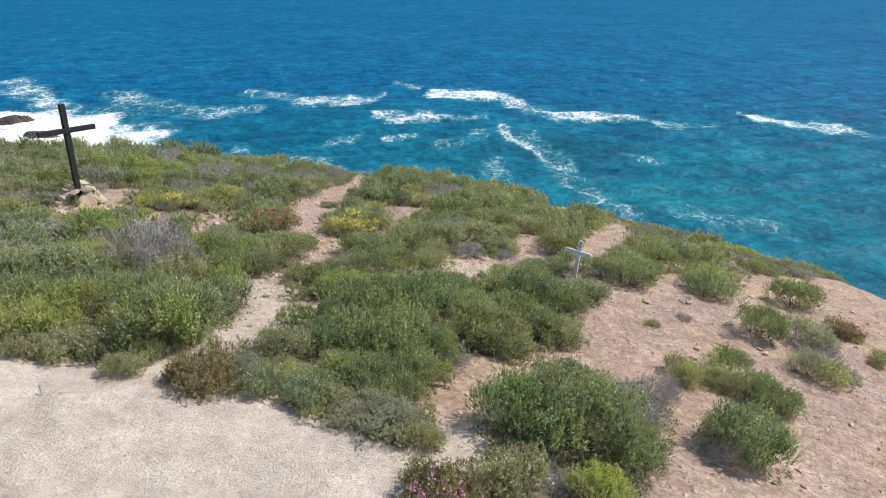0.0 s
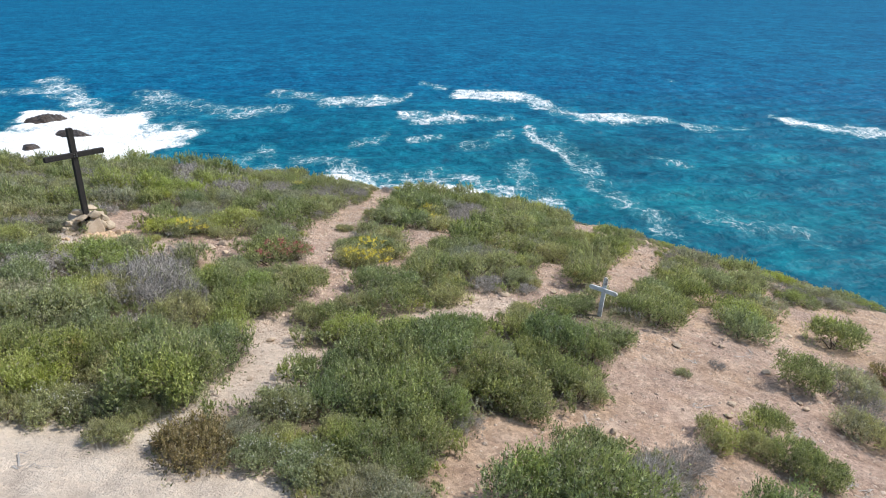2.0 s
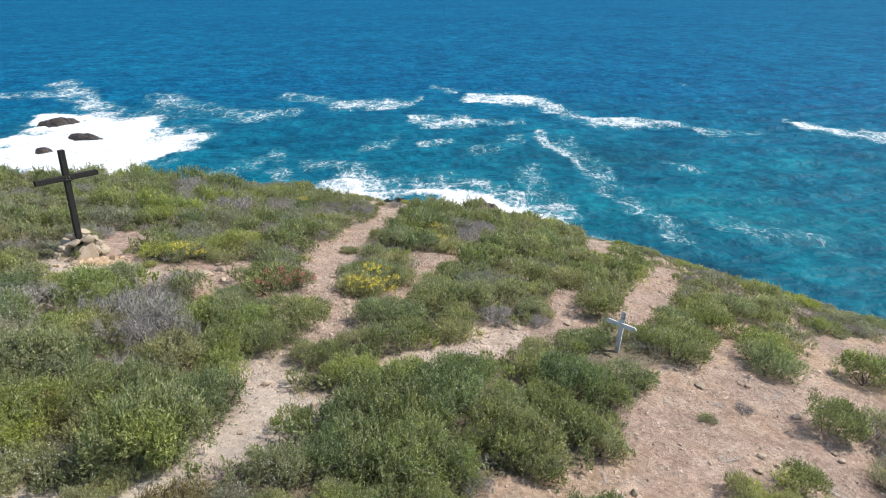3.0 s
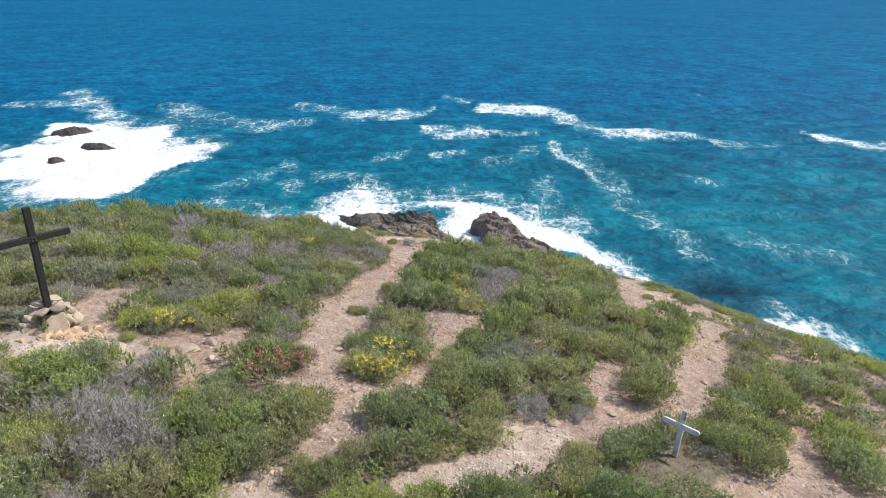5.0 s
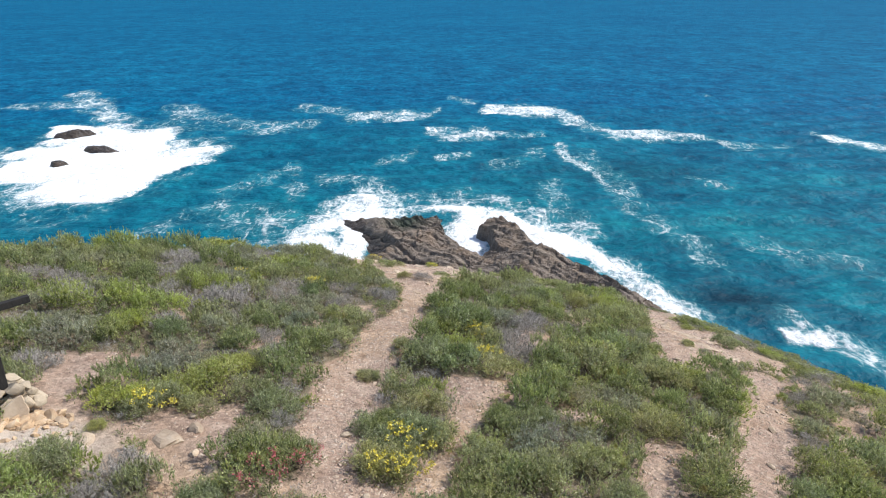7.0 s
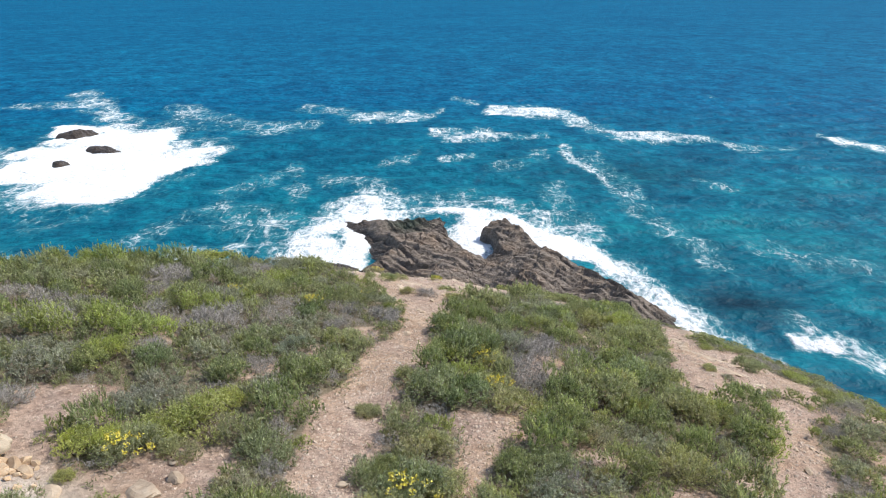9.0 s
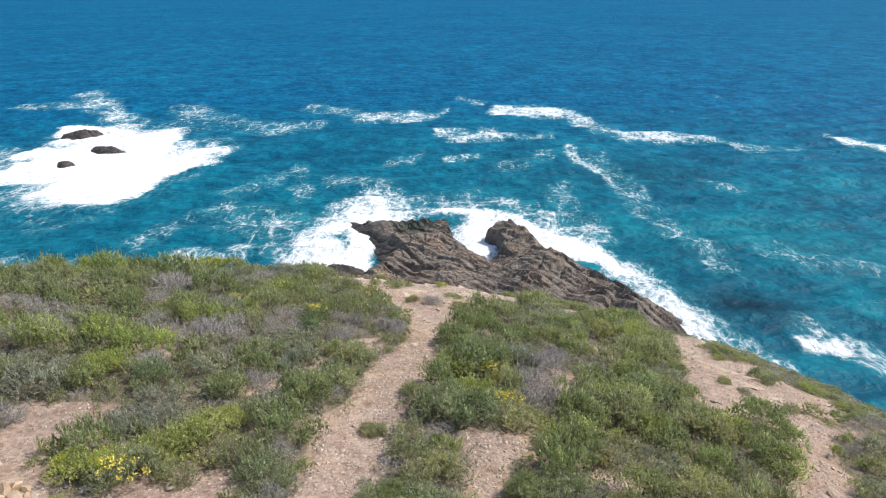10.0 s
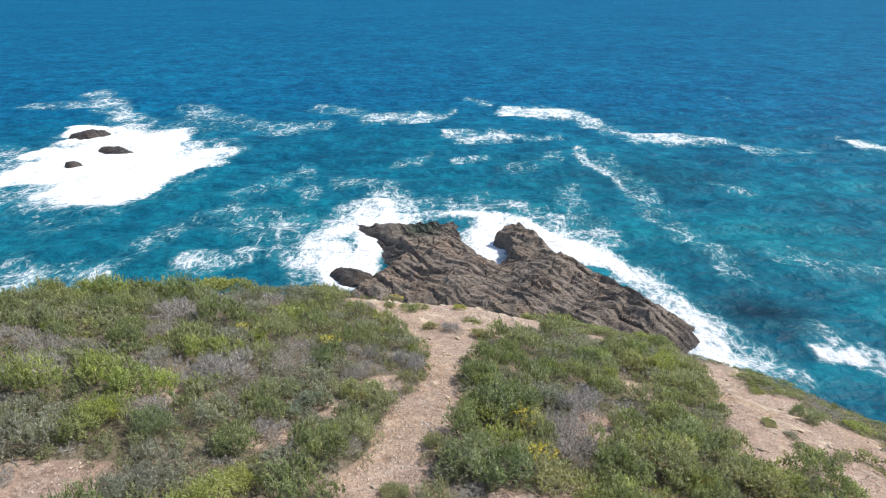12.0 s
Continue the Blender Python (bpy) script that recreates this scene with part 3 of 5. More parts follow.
SURF = [(-29, 152, -25, 140, 2.6, 1.05), (-37, 136, -30, 126, 3.0, 0.98), (-39, 143, -32, 159, 2.5, 0.98), (-37, 164, -33, 172, 1.8, 0.85), (-31, 173, -24, 163, 1.6, 0.92), (-24, 161, -11, 164, 1.5, 1.00), (-11, 164, 2, 159, 1.7, 1.05),
        (-4, 155, -3, 138, 3.1, 1.20), (0, 135, 3, 132, 0.9, 0.90), (4, 157, 13, 146, 1.5, 1.05), (13, 146, 23, 135, 1.6, 1.05), (23, 135, 30, 119, 1.4, 0.95), (27, 125, 33, 112, 1.9, 1.05),
        (32, 109, 32, 98, 2.2, 1.10), (34, 113, 36, 99, 1.5, 0.50), (-27, 139, -24, 128, 2.0, 1.05), (-30, 124, -25, 123, 1.5, 0.95)]
LACE = [(-62, 158, -39, 143, 5.0, 0.34), (-96, 124, -77, 121, 2.6, 0.50), (-88, 113, -84, 114, 1.4, 0.85), (-63, 127, -51, 134, 2.2, 0.42), (-75, 138, -67, 165, 3.8, 0.30), (-59, 208, -49, 173, 2.2, 0.36),
        (-68, 182, -59, 195, 3.4, 0.28), (-46, 195, -28, 186, 2.8, 0.34), (-5, 176, 11, 164, 3.3, 0.42), (-27, 178, -5, 171, 2.6, 0.50), (17, 190, 19, 157, 4.1, 0.28), (38, 167, 44, 133, 3.6, 0.26),
        (-49, 151, -33, 121, 3.4, 0.55), (-34, 176, 4, 172, 3.2, 0.55), (4, 166, 24, 146, 3.0, 0.50), (34, 104, 40, 97, 2.4, 0.34), (47, 104, 51, 101, 0.9, 0.95), (49, 108, 54, 98, 2.0, 0.46)]


def foam_amount(x, y):
    wx = x + 2.2 * fbm(x * 0.09, y * 0.05, 3, 41)
    wy = y + 5.0 * fbm(x * 0.09, y * 0.05, 3, 47)
    out, veil = np.zeros(np.shape(x)), np.zeros(np.shape(x))
    far = ISLE + [(*row[:4], row[4] * 1.65, row[5] * 0.72) for row in STREAKS + CREST]
    for squeeze, rows in ((0.28, far), (0.42, [(*row[:4], row[4] * 1.22, row[5]) for row in SURF] + LACE)):
        for ax, ay, bx, by, w, k in rows:
            dx, dy = bx - ax, squeeze * (by - ay)
            s = np.clip(((wx - ax) * dx + squeeze * (wy - ay) * dy) / (dx * dx + dy * dy), 0, 1)
            r = np.hypot(wx - ax - s * dx, squeeze * (wy - ay) - s * dy) / w
            out = np.maximum(out, k * np.clip(1.5 - 0.85 * r, 0, 1))
            veil = np.maximum(veil, 0.32 * k * np.clip(1.15 - 0.34 * r, 0, 1))
    return np.maximum(out * (0.92 + 0.30 * fbm(x * 0.07, y * 0.03, 3, 59)), veil)


def shallow_amount(x, y):
    far = np.hypot((x - 5) / 1.5, y - 95)
    return np.clip(1.25 - far / 190, 0, 1) ** 0.8


def sea_z(x, y):
    fade = np.clip(1.4 - np.hypot(x, y - 150) / 500, 0.0, 1)
    a = 0.30 * np.sin(0.42 * y - 0.16 * x + 2.2 * fbm(x * 0.02, y * 0.02, 2, 61))
    b = 0.55 * fbm(x * 0.05 + y * 0.02, y * 0.13, 3, 67)
    foam = foam_amount(x, y)
    return fade * (a + b) + 0.5 * np.clip(foam - 0.7, 0, 1) * (1 + fbm(x * 0.4, y * 0.4, 3, 71))


sea_mesh, sv = grid_mesh("sea", axis(-4600, -225, 165, 4600, 1.25, 1.13), axis(-3000, 62, 345, 4700, 1.25, 1.10), sea_z)
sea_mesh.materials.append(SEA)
float_attribute(sea_mesh, "foam", foam_amount(sv[:, 0], sv[:, 1]))
float_attribute(sea_mesh, "shallow", shallow_amount(sv[:, 0], sv[:, 1]))
reef = np.clip(1.3 - np.hypot((sv[:, 0] - 44) / 9, (sv[:, 1] - 116) / 7), 0, 1) * 0.8
reef = np.maximum(reef, 0.4 * np.clip(1.3 - np.hypot((sv[:, 0] - 40) / 26, (sv[:, 1] - 205) / 16), 0, 1))
float_attribute(sea_mesh, "reef", reef)
sea = tagged(new("sea", sea_mesh), "deep blue and teal sea streaked with white foam", "water", kind="structure")


# ---- the rocks on the shore ----
def lump(u, v, cu, cv, ru, rv, h, turn=0.0, power=2.4):
    c, s = math.cos(radians(turn)), math.sin(radians(turn))
    a, b = (u - cu) * c + (v - cv) * s, (v - cv) * c - (u - cu) * s
    r = (np.abs(a / ru) ** power + np.abs(b / rv) ** power) ** (1 / power)
    return h * np.where(r < 1, np.clip(1 - r**power, 0, 1) ** 0.55, -0.9 * (r - 1))


def layered(x, y, tilt=46.0):
    """Long ledges of tilted beds in three sizes, broken across by joints."""
    c, s = math.cos(radians(tilt)), math.sin(radians(tilt))
    across = x * s + y * c + 1.4 * fbm(x * 0.05, y * 0.05, 2, 81) + 0.9 * fbm(x * 0.22, y * 0.22, 4, 82)
    along = x * c - y * s
    out = 0
    for n, (size, amp) in enumerate(((9.0, 0.7), (3.7, 0.85), (1.7, 0.75), (0.9, 0.42))):
        step = across / size + 0.22 * value_noise(along * 0.25 / size, np.floor(across / size) * 3.7, 83 + n)
        f = step - np.floor(step)
        tall = np.clip(0.55 + 0.75 * value_noise(along * 0.42 / size, np.floor(step) * 5.3, 183 + n), 0.05, 1.2)
        out = out + amp * tall * (np.where(f < 0.22, f / 0.22, (1 - f) / 0.78) - 0.5)
    joint = along / 4.2 + 0.5 * value_noise(across * 0.3, along * 0.1, 91)
    f = np.abs(joint - np.floor(joint) - 0.5)
    out = out - 0.6 * np.clip(1 - f / 0.05, 0, 1) * (0.5 + 0.5 * value_noise(across * 0.3, np.floor(joint) * 3.1, 92))
    return out + 0.8 * fbm(x * 0.13, y * 0.13, 2, 94) + 0.22 * fbm(x * 0.7, y * 0.7, 4, 95)


def formation_bodies(x, y):
    """The heights of the bodies of rock. Each is cut by planes: its sides rise at their own pitch to a tilted top."""
    dx, dy = x + 0.2, y - 128
    wx, wy = dx + 1.0 * fbm(x * 0.12, y * 0.12, 3, 101), dy + 1.0 * fbm(x * 0.12, y * 0.12, 3, 103)
    u, v = 0.8 * wx - 0.6 * wy, 0.6 * wx + 0.8 * wy
    slab = np.min([0.55 * (29.0 + 0.68 * u - 0.73 * v), 0.45 * (18.0 + 0.47 * u + 0.88 * v), 0.8 * (-2.4 - 0.68 * u - 0.73 * v), 2.3 + 0.03 * (v - 4) + 0.03 * (u + 25)], axis=0)
    shelf = np.min([0.16 * (v + 34), 0.7 * (u + 19 + 0.3 * (v + 10)), 1.0 * (2.2 - v), 3.2 + 0.03 * u, 0.6 * (32 - u)], axis=0)
    block = np.min([5.0 * (0.585 * (u + 9.5) + 0.81 * (v - 11.5)), 1.3 * (13.4 - 0.57 * u - 0.82 * v), 4.0 * (u + 11.8), 0.9 * (14 - u), 3.7 + 0.06 * (v - 10) + 0.05 * u], axis=0)
    ridge = np.min([0.20 * (v + 19), 1.2 * (14.6 - 0.38 * u - v), 0.40 * (38 - u), 0.45 * (u + 4), 4.9 - 0.04 * u], axis=0)
    tail = np.min([0.30 * (v + 13), 0.8 * (2.6 - v), 0.45 * (36.5 - u), 0.4 * (u - 14), 1.7 + 0.02 * v], axis=0)
    foot = lump(u, v, 16, -38, 20, 16, 5)
    # the gut of water that runs in between the slab and the block
    a, b = 0.806 * (u + 13.5) - 0.592 * (v - 11.0), 0.592 * (u + 13.5) + 0.806 * (v - 11.0)
    inlet = 26 * np.clip(1.14 - np.hypot(a / 11.5, b / 3.9), 0, 1)
    return np.clip(np.stack([slab - inlet, shelf - inlet, block, ridge - inlet, tail, foot]), -4, None)


def formation_z(x, y):
    z = formation_bodies(x, y).max(axis=0)
    return z + np.clip(z + 1.0, 0, 2.5) / 2.5 * layered(x, y)


def rock_formation():
    whole = tagged(new("rock_formation"), "dark brown layered sea rock washed by surf", "rock")
    xs, ys = np.arange(-46, 40, 0.27), np.arange(88, 160, 0.27)
    me, fv = grid_mesh("rock", xs, ys, formation_z, False)
    quads = np.array([p.vertices[:] for p in me.polygons])
    bpy.data.meshes.remove(me)
    owner = formation_bodies(fv[:, 0], fv[:, 1]).argmax(axis=0)[quads[:, 0]]
    above = fv[quads, 2].max(axis=1) > -1.6
    # loose scraps of the slab belong to the shelf beside it
    todo, pieces = set(np.flatnonzero((owner == 0) & above).tolist()), []
    row = len(xs) - 1
    while todo:
        heap = [todo.pop()]
        piece = list(heap)
        while heap:
            at = heap.pop()
            for nb in (at - 1, at + 1, at - row, at + row):
                if nb in todo:
                    todo.remove(nb)
                    heap.append(nb)
                    piece.append(nb)
        pieces.append(piece)
    for piece in sorted(pieces, key=len)[:-1]:
        owner[piece] = 1
    for n, name in enumerate(("slab", "shelf", "block", "ridge", "tail", "foot")):
        mine = quads[(owner == n) & above]
        if not len(mine):
            continue
        used, faces = np.unique(mine, return_inverse=True)
        body = mesh_from(name, fv[used], faces.reshape(-1, 4), SHORE)
        x, y, z = fv[used].T
        float_attribute(body, "wet", smoothstep(2.2, 0.5, z + 0.6 * fbm(x * 0.3, y * 0.3, 2, 7)))
        float_attribute(body, "weed", 0.85 * np.clip(1.3 - np.hypot((x + 17) / 5, (y - 147) / 6), 0, 1))
        part(name, body, None, whole)


rock_formation()


def sea_rock(x, y, ru, rv, h, turn, seed):
    xs = np.arange(-ru * 1.3, ru * 1.3, 0.4)
    ys = np.arange(-rv * 1.3, rv * 1.3, 0.4)

    def height(a, b):
        wa = a + 1.0 * fbm(a * 0.2 + seed, b * 0.2, 3, seed)
        return lump(wa, b + 0.8 * fbm(a * 0.25, b * 0.25 + seed, 3, seed + 3), 0, 0, ru, rv, h, turn) + 0.7 * layered(a + x, b + y)

    me, vv = grid_mesh("sea_rock", xs, ys, height)
    me.materials.append(SHORE)
    float_attribute(me, "wet", smoothstep(9.0, 4.0, vv[:, 2]))
    float_attribute(me, "weed", 0 * vv[:, 2])
    ob = tagged(new("sea_rock", me), "black wet rock standing in white surf", "rock", "rocks off the shore")
    ob.matrix_world = pose(x, y, -0.4)
    return ob


sea_rock(-147.5, 242, 5.4, 7, 3.0, -20, 3)
sea_rock(-127, 221, 6.4, 3.2, 1.6, -25, 7)
sea_rock(-128, 200, 2.2, 2.6, 1.8, 10, 11)
sea_rock(-28, 124, 5, 3, 2.0, -40, 17)


# ---- shrubs ----
def leaf_blades(rng, spots, ways, length, width, face=None):
    """Folded pointed leaves at the spots, growing along the ways, turned to face outwards where that is given."""
    n = len(spots)
    side = np.cross(ways, rng.normal(size=(n, 3)) if face is None else face + 0.45 * rng.normal(size=(n, 3)))
    side /= np.linalg.norm(side, axis=1, keepdims=True) + 1e-9
    ln = length * rng.uniform(0.6, 1.35, (n, 1))
    wd = width * rng.uniform(0.7, 1.3, (n, 1))
    base = spots - ways * ln * 0.4
    verts = np.stack([base + side * wd / 2, base - side * wd / 2, spots + ways * ln * 0.6], 1).reshape(-1, 3)
    return verts, (np.arange(n)[:, None] * 3 + np.arange(3)).tolist()


def unit(v):
    return v / (np.linalg.norm(v, axis=1, keepdims=True) + 1e-9)


def dome_lobes(rng, count, flat, spread=0.72):
    """Centres and radii of the clumps of which a shrub of radius 1 is made."""
    ang, r = rng.uniform(0, 2 * np.pi, count), spread * np.sqrt(rng.uniform(0.0, 1, count))
    top = flat * np.sqrt(np.clip(1 - (r / 1.05) ** 2, 0.05, 1))
    rad = rng.uniform(0.17, 0.36, count)
    centre = np.stack([r * np.cos(ang), r * np.sin(ang), np.clip(top - rad * rng.uniform(0.4, 0.9, count), 0.08, None)], 1)
    return centre, rad


def foliage_mesh(name, material, seed, leaves, flat=0.62, lobes=20, length=0.11, width=0.042, upright=0.5, each=10):
    """Short leafy sprigs all over the rounded cushions of one shrub, with a few long shoots."""
    rng = np.random.default_rng(seed)
    centre, rad = dome_lobes(rng, lobes, flat)
    sprigs = leaves // each
    pick = rng.choice(lobes, sprigs, p=rad**2 / np.sum(rad**2))
    way = unit(rng.normal(size=(sprigs, 3)) + (0, 0, 0.45))
    root = centre[pick] + way * rad[pick, None] * rng.uniform(0.5, 0.92, (sprigs, 1)) * (1, 1, 0.85)
    rise = unit(way * 0.62 + (0, 0, 0.42 + 0.75 * upright) + 0.34 * rng.normal(size=(sprigs, 3)))
    tall = rng.uniform(0.07, 0.21, (sprigs, 1)) * np.where(rng.random((sprigs, 1)) < 0.09, 1.8, 1.0)
    up = rng.uniform(0, 1, (sprigs, each, 1)) ** 0.8
    spots = root[:, None] + rise[:, None] * tall[:, None] * up + rng.normal(0, 0.014, (sprigs, each, 3))
    spots = spots.reshape(-1, 3)
    spots[:, 2] = np.abs(spots[:, 2]) * 0.98 + 0.015
    out = unit(np.repeat(way, each, 0) * 0.5 + np.repeat(rise, each, 0) * 0.65 + 0.65 * rng.normal(size=spots.shape))
    verts, faces = leaf_blades(rng, spots, out, length, width, unit(np.repeat(way, each, 0) + (0, 0, 0.7)))
    me = mesh_from(name, verts, faces, material)
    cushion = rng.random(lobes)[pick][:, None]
    # paler tips and random tone; low values also carry the painted shadow
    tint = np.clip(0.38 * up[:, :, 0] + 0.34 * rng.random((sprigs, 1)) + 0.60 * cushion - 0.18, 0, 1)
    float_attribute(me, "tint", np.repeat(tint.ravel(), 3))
    return me


def twigs_mesh(name, material, seed, count, reach=1.0, flat=0.6, thick=0.012, spread=0.9, forks=2):
    """Bent tapering twigs that fork on their way out from the root."""
    rng = np.random.default_rng(seed)
    verts, faces = [], []

    def stick(a, b, c, r0, r1):
        base = len(verts)
        for p, r in ((a, r0), (b, (r0 + r1) / 2), (c, r1)):
            for q in range(3):
                t = q * 2.094
                verts.append((p[0] + r * math.cos(t), p[1] + r * math.sin(t), p[2] + 0.5 * r * math.sin(t + 1)))
        for ring in (0, 3):
            for q in range(3):
                w = (q + 1) % 3
                faces.append((base + ring + q, base + ring + w, base + ring + 3 + w, base + ring + 3 + q))

    for _ in range(count):
        ang, r = rng.uniform(0, 2 * np.pi), reach * spread * math.sqrt(rng.uniform(0.05, 1))
        end = np.array([r * math.cos(ang), r * math.sin(ang), flat * math.sqrt(max(0.06, 1 - (r / reach) ** 2)) * rng.uniform(0.7, 1.1)])
        root = np.array([0.25 * end[0], 0.25 * end[1], 0.0]) + (*rng.normal(0, 0.05, 2), 0)
        mid = (root + end) / 2 + rng.normal(0, 0.08, 3) + (0, 0, 0.06)
        stick(root, mid, end, thick * rng.uniform(0.8, 1.3), thick * 0.4)
        for _ in range(forks):
            s = rng.uniform(0.35, 0.9)
            a = mid + (end - mid) * s
            c = a + (end - mid) * 0.35 + rng.normal(0, 0.11, 3)
            c[2] = max(c[2], 0.02)
            stick(a, (a + c) / 2 + rng.normal(0, 0.015, 3), c, thick * 0.5, thick * 0.2)
    return mesh_from(name, verts, faces, material)


def bloom_mesh(name, material, seed, heads, flat, size=0.035, cluster=9, one_side=True):
    """Clusters of small petals over part of the dome."""
    rng = np.random.default_rng(seed)
    spots = []
    for _ in range(heads):
        ang, r = rng.uniform(-1.1, 0.9) if one_side else rng.uniform(0, 6.28), 0.85 * math.sqrt(rng.uniform(0.10 if one_side else 0.02, 1))
        top = flat * math.sqrt(max(0.05, 1 - (r / 1.05) ** 2)) + 0.15
        spots.append(np.array([r * math.cos(ang), r * math.sin(ang), top]) + rng.normal(0, 0.04, (cluster, 3)))
    spots = np.concatenate(spots)
    verts, faces = leaf_blades(rng, spots, unit(rng.normal(size=spots.shape) + (0, 0, 0.3)), size * 1.3, size)
    return mesh_from(name, verts, faces, material)


KINDS = {
    "dark": ("dense dark green coastal shrub", DARK_GREEN, 0.62, 0.5),
    "olive": ("low olive green coastal shrub", OLIVE, 0.55, 0.5),
    "lime": ("bright yellow-green feathery shrub", LIME, 0.62, 0.8),
    "silver": ("soft grey-green coastal shrub", SILVER, 0.55, 0.7),
    "carpet": ("low russet succulent mat on sand", RUSSET, 0.36, 0.3),
    "dead": ("dry bleached grey leafless shrub", DEAD, 0.5, 0.5),
}
STEMS = [twigs_mesh("woody_base", BARK, 900 + i, 8, 0.9, 0.5, 0.016, 0.85, 2) for i in range(3)]
DEAD_STEMS = [twigs_mesh("woody_base", DEAD, 940 + i, 26, 1.0, 0.56, 0.012, 0.92, 4) for i in range(3)]
MESHES = {}
for number, (kind, (_, material, flat, up)) in enumerate(KINDS.items()):
    for variant in range(3):
        seed = 100 * number + variant
        if kind == "dead":
            MESHES[kind, variant, 0] = MESHES[kind, variant, 1] = foliage_mesh("bare_crown", DEAD, seed, 3200, flat, 16 + 4 * variant, 0.15, 0.010, 0.5, 7)
            MESHES[kind, variant, 2] = foliage_mesh("bare_crown", DEAD, seed, 6500, flat, 20 + 4 * variant, 0.11, 0.0065, 0.5, 9)
        else:
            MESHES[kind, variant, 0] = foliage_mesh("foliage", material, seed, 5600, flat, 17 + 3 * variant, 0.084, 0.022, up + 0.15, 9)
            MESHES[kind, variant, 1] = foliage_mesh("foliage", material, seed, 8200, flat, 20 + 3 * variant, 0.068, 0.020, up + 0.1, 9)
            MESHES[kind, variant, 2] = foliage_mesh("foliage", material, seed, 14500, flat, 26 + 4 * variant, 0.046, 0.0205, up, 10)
BLOOMS = {
    "yellow": bloom_mesh("blossom", YELLOW, 701, 16, 0.6, 0.044, 16),
    "red": bloom_mesh("blossom", RED, 702, 26, 0.6, 0.030, 12),
    "pink": bloom_mesh("blossom", PINK, 703, 22, 0.40, 0.035, 9),
    "white": bloom_mesh("blossom", WHITE, 704, 40, 0.56, 0.024, 5, False),
}
BLOOM_WORDS = {"yellow": "with bright yellow flower heads", "red": "with a patch of red flowers", "pink": "with small pink flowers", "white": "dotted with small white flowers"}
placed = []
rnd = random.Random(5)


def shrub(kind, x, y, r, h, bloom="", stretch=1.0, turn=None):
    """One shrub, rooted in the ground, leaning with the slope."""
    variant, near = rnd.randrange(3), 2 if (y < 12.5 and r > 0.55) or y < 9.5 else 1 if y < 20 else 0
    label, material, flat, _ = KINDS[kind]
    if math.hypot(x - 4.0, y - 13.7) < 0.6 + r:
        h = min(h, 0.34)
    if edge_gap(x, y) > -4.0 and x > -2:
        h *= 0.6
    z = float(land_z(x, y))
    sx, sy = float(land_z(x + 0.3, y) - land_z(x - 0.3, y)) / 0.6, float(land_z(x, y + 0.3) - land_z(x, y - 0.3)) / 0.6
    ob = new("shrub")
    ob.empty_display_size = 0.1
    turn = (rnd.uniform(130, 190) if bloom else rnd.uniform(0, 360)) if turn is None else turn
    lean = Vector((-sx * 0.8, -sy * 0.8, 1)).to_track_quat("Z", "Y").to_matrix().to_4x4()
    ob.matrix_world = Matrix.Translation((x, y, z - 0.03)) @ lean @ pose(0, 0, 0, 0, 0, turn) @ Matrix.Diagonal((1.1 * r * stretch, 1.1 * r / stretch, (1.2 if y < 13 else 1.0) * h / (flat + 0.02), 1))
    words = f"{label} {BLOOM_WORDS[bloom]}" if bloom else label
    tagged(ob, words, "shrub", f"{kind} shrubs")
    if kind == "dead":
        part("bare_crown", MESHES[kind, variant, near], None, ob)
        part("woody_base", DEAD_STEMS[variant], None, ob)
    else:
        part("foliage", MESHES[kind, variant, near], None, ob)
        part("woody_base", STEMS[variant], None, ob)
    if bloom:
        tagged(part("blossom", BLOOMS[bloom], None, ob, f"{bloom} flowers"), kind="stuff")
    placed.append((x, y, r))
    return ob


# the shrubs that stand out: kind, x, y, radius, height, flowers
SHRUBS_FRONT = [
    ("dark", 1.91, 6.9, 0.79, 0.63, ""), ("dark", 2.78, 6.96, 0.9, 0.72, ""), ("dark", 3.35, 6.53, 0.55, 0.44, ""), ("dead", 3.65, 7.74, 0.64, 0.39, ""), ("dead", 4.42, 8.72, 0.47, 0.28, ""), ("dark", 5.32, 7.36, 0.71, 0.57, ""), ("dead", 4.86, 7.25, 0.37, 0.22, ""), ("carpet", 0.85, 5.43, 0.57, 0.28, "pink"), 
    ("olive", 1.68, 5.82, 0.54, 0.35, "white"), ("lime", 2.72, 5.76, 0.49, 0.32, ""), ("dead", 2.26, 5.93, 0.25, 0.15, ""), ("carpet", -2.46, 7.44, 0.59, 0.3, ""), ("olive", -3.67, 7.55, 0.34, 0.22, ""), ("olive", -4.67, 8.06, 0.48, 0.32, "white"), ("olive", -3.51, 8.12, 0.35, 0.23, ""), ("silver", -4.36, 8.35, 0.41, 0.22, ""), 
    ("lime", -5.42, 8.32, 0.69, 0.46, ""), ("silver", 0.17, 6.6, 0.5, 0.27, ""), ("silver", -0.4, 6.74, 0.37, 0.2, ""), ("olive", 0.56, 6.34, 0.33, 0.22, ""), ("olive", -1.01, 7.29, 0.45, 0.3, "white"), ("olive", -1.67, 7.41, 0.41, 0.27, "white"), ("silver", -2.08, 7.92, 0.39, 0.21, ""), ("olive", -3.09, 8.53, 0.4, 0.26, "")]
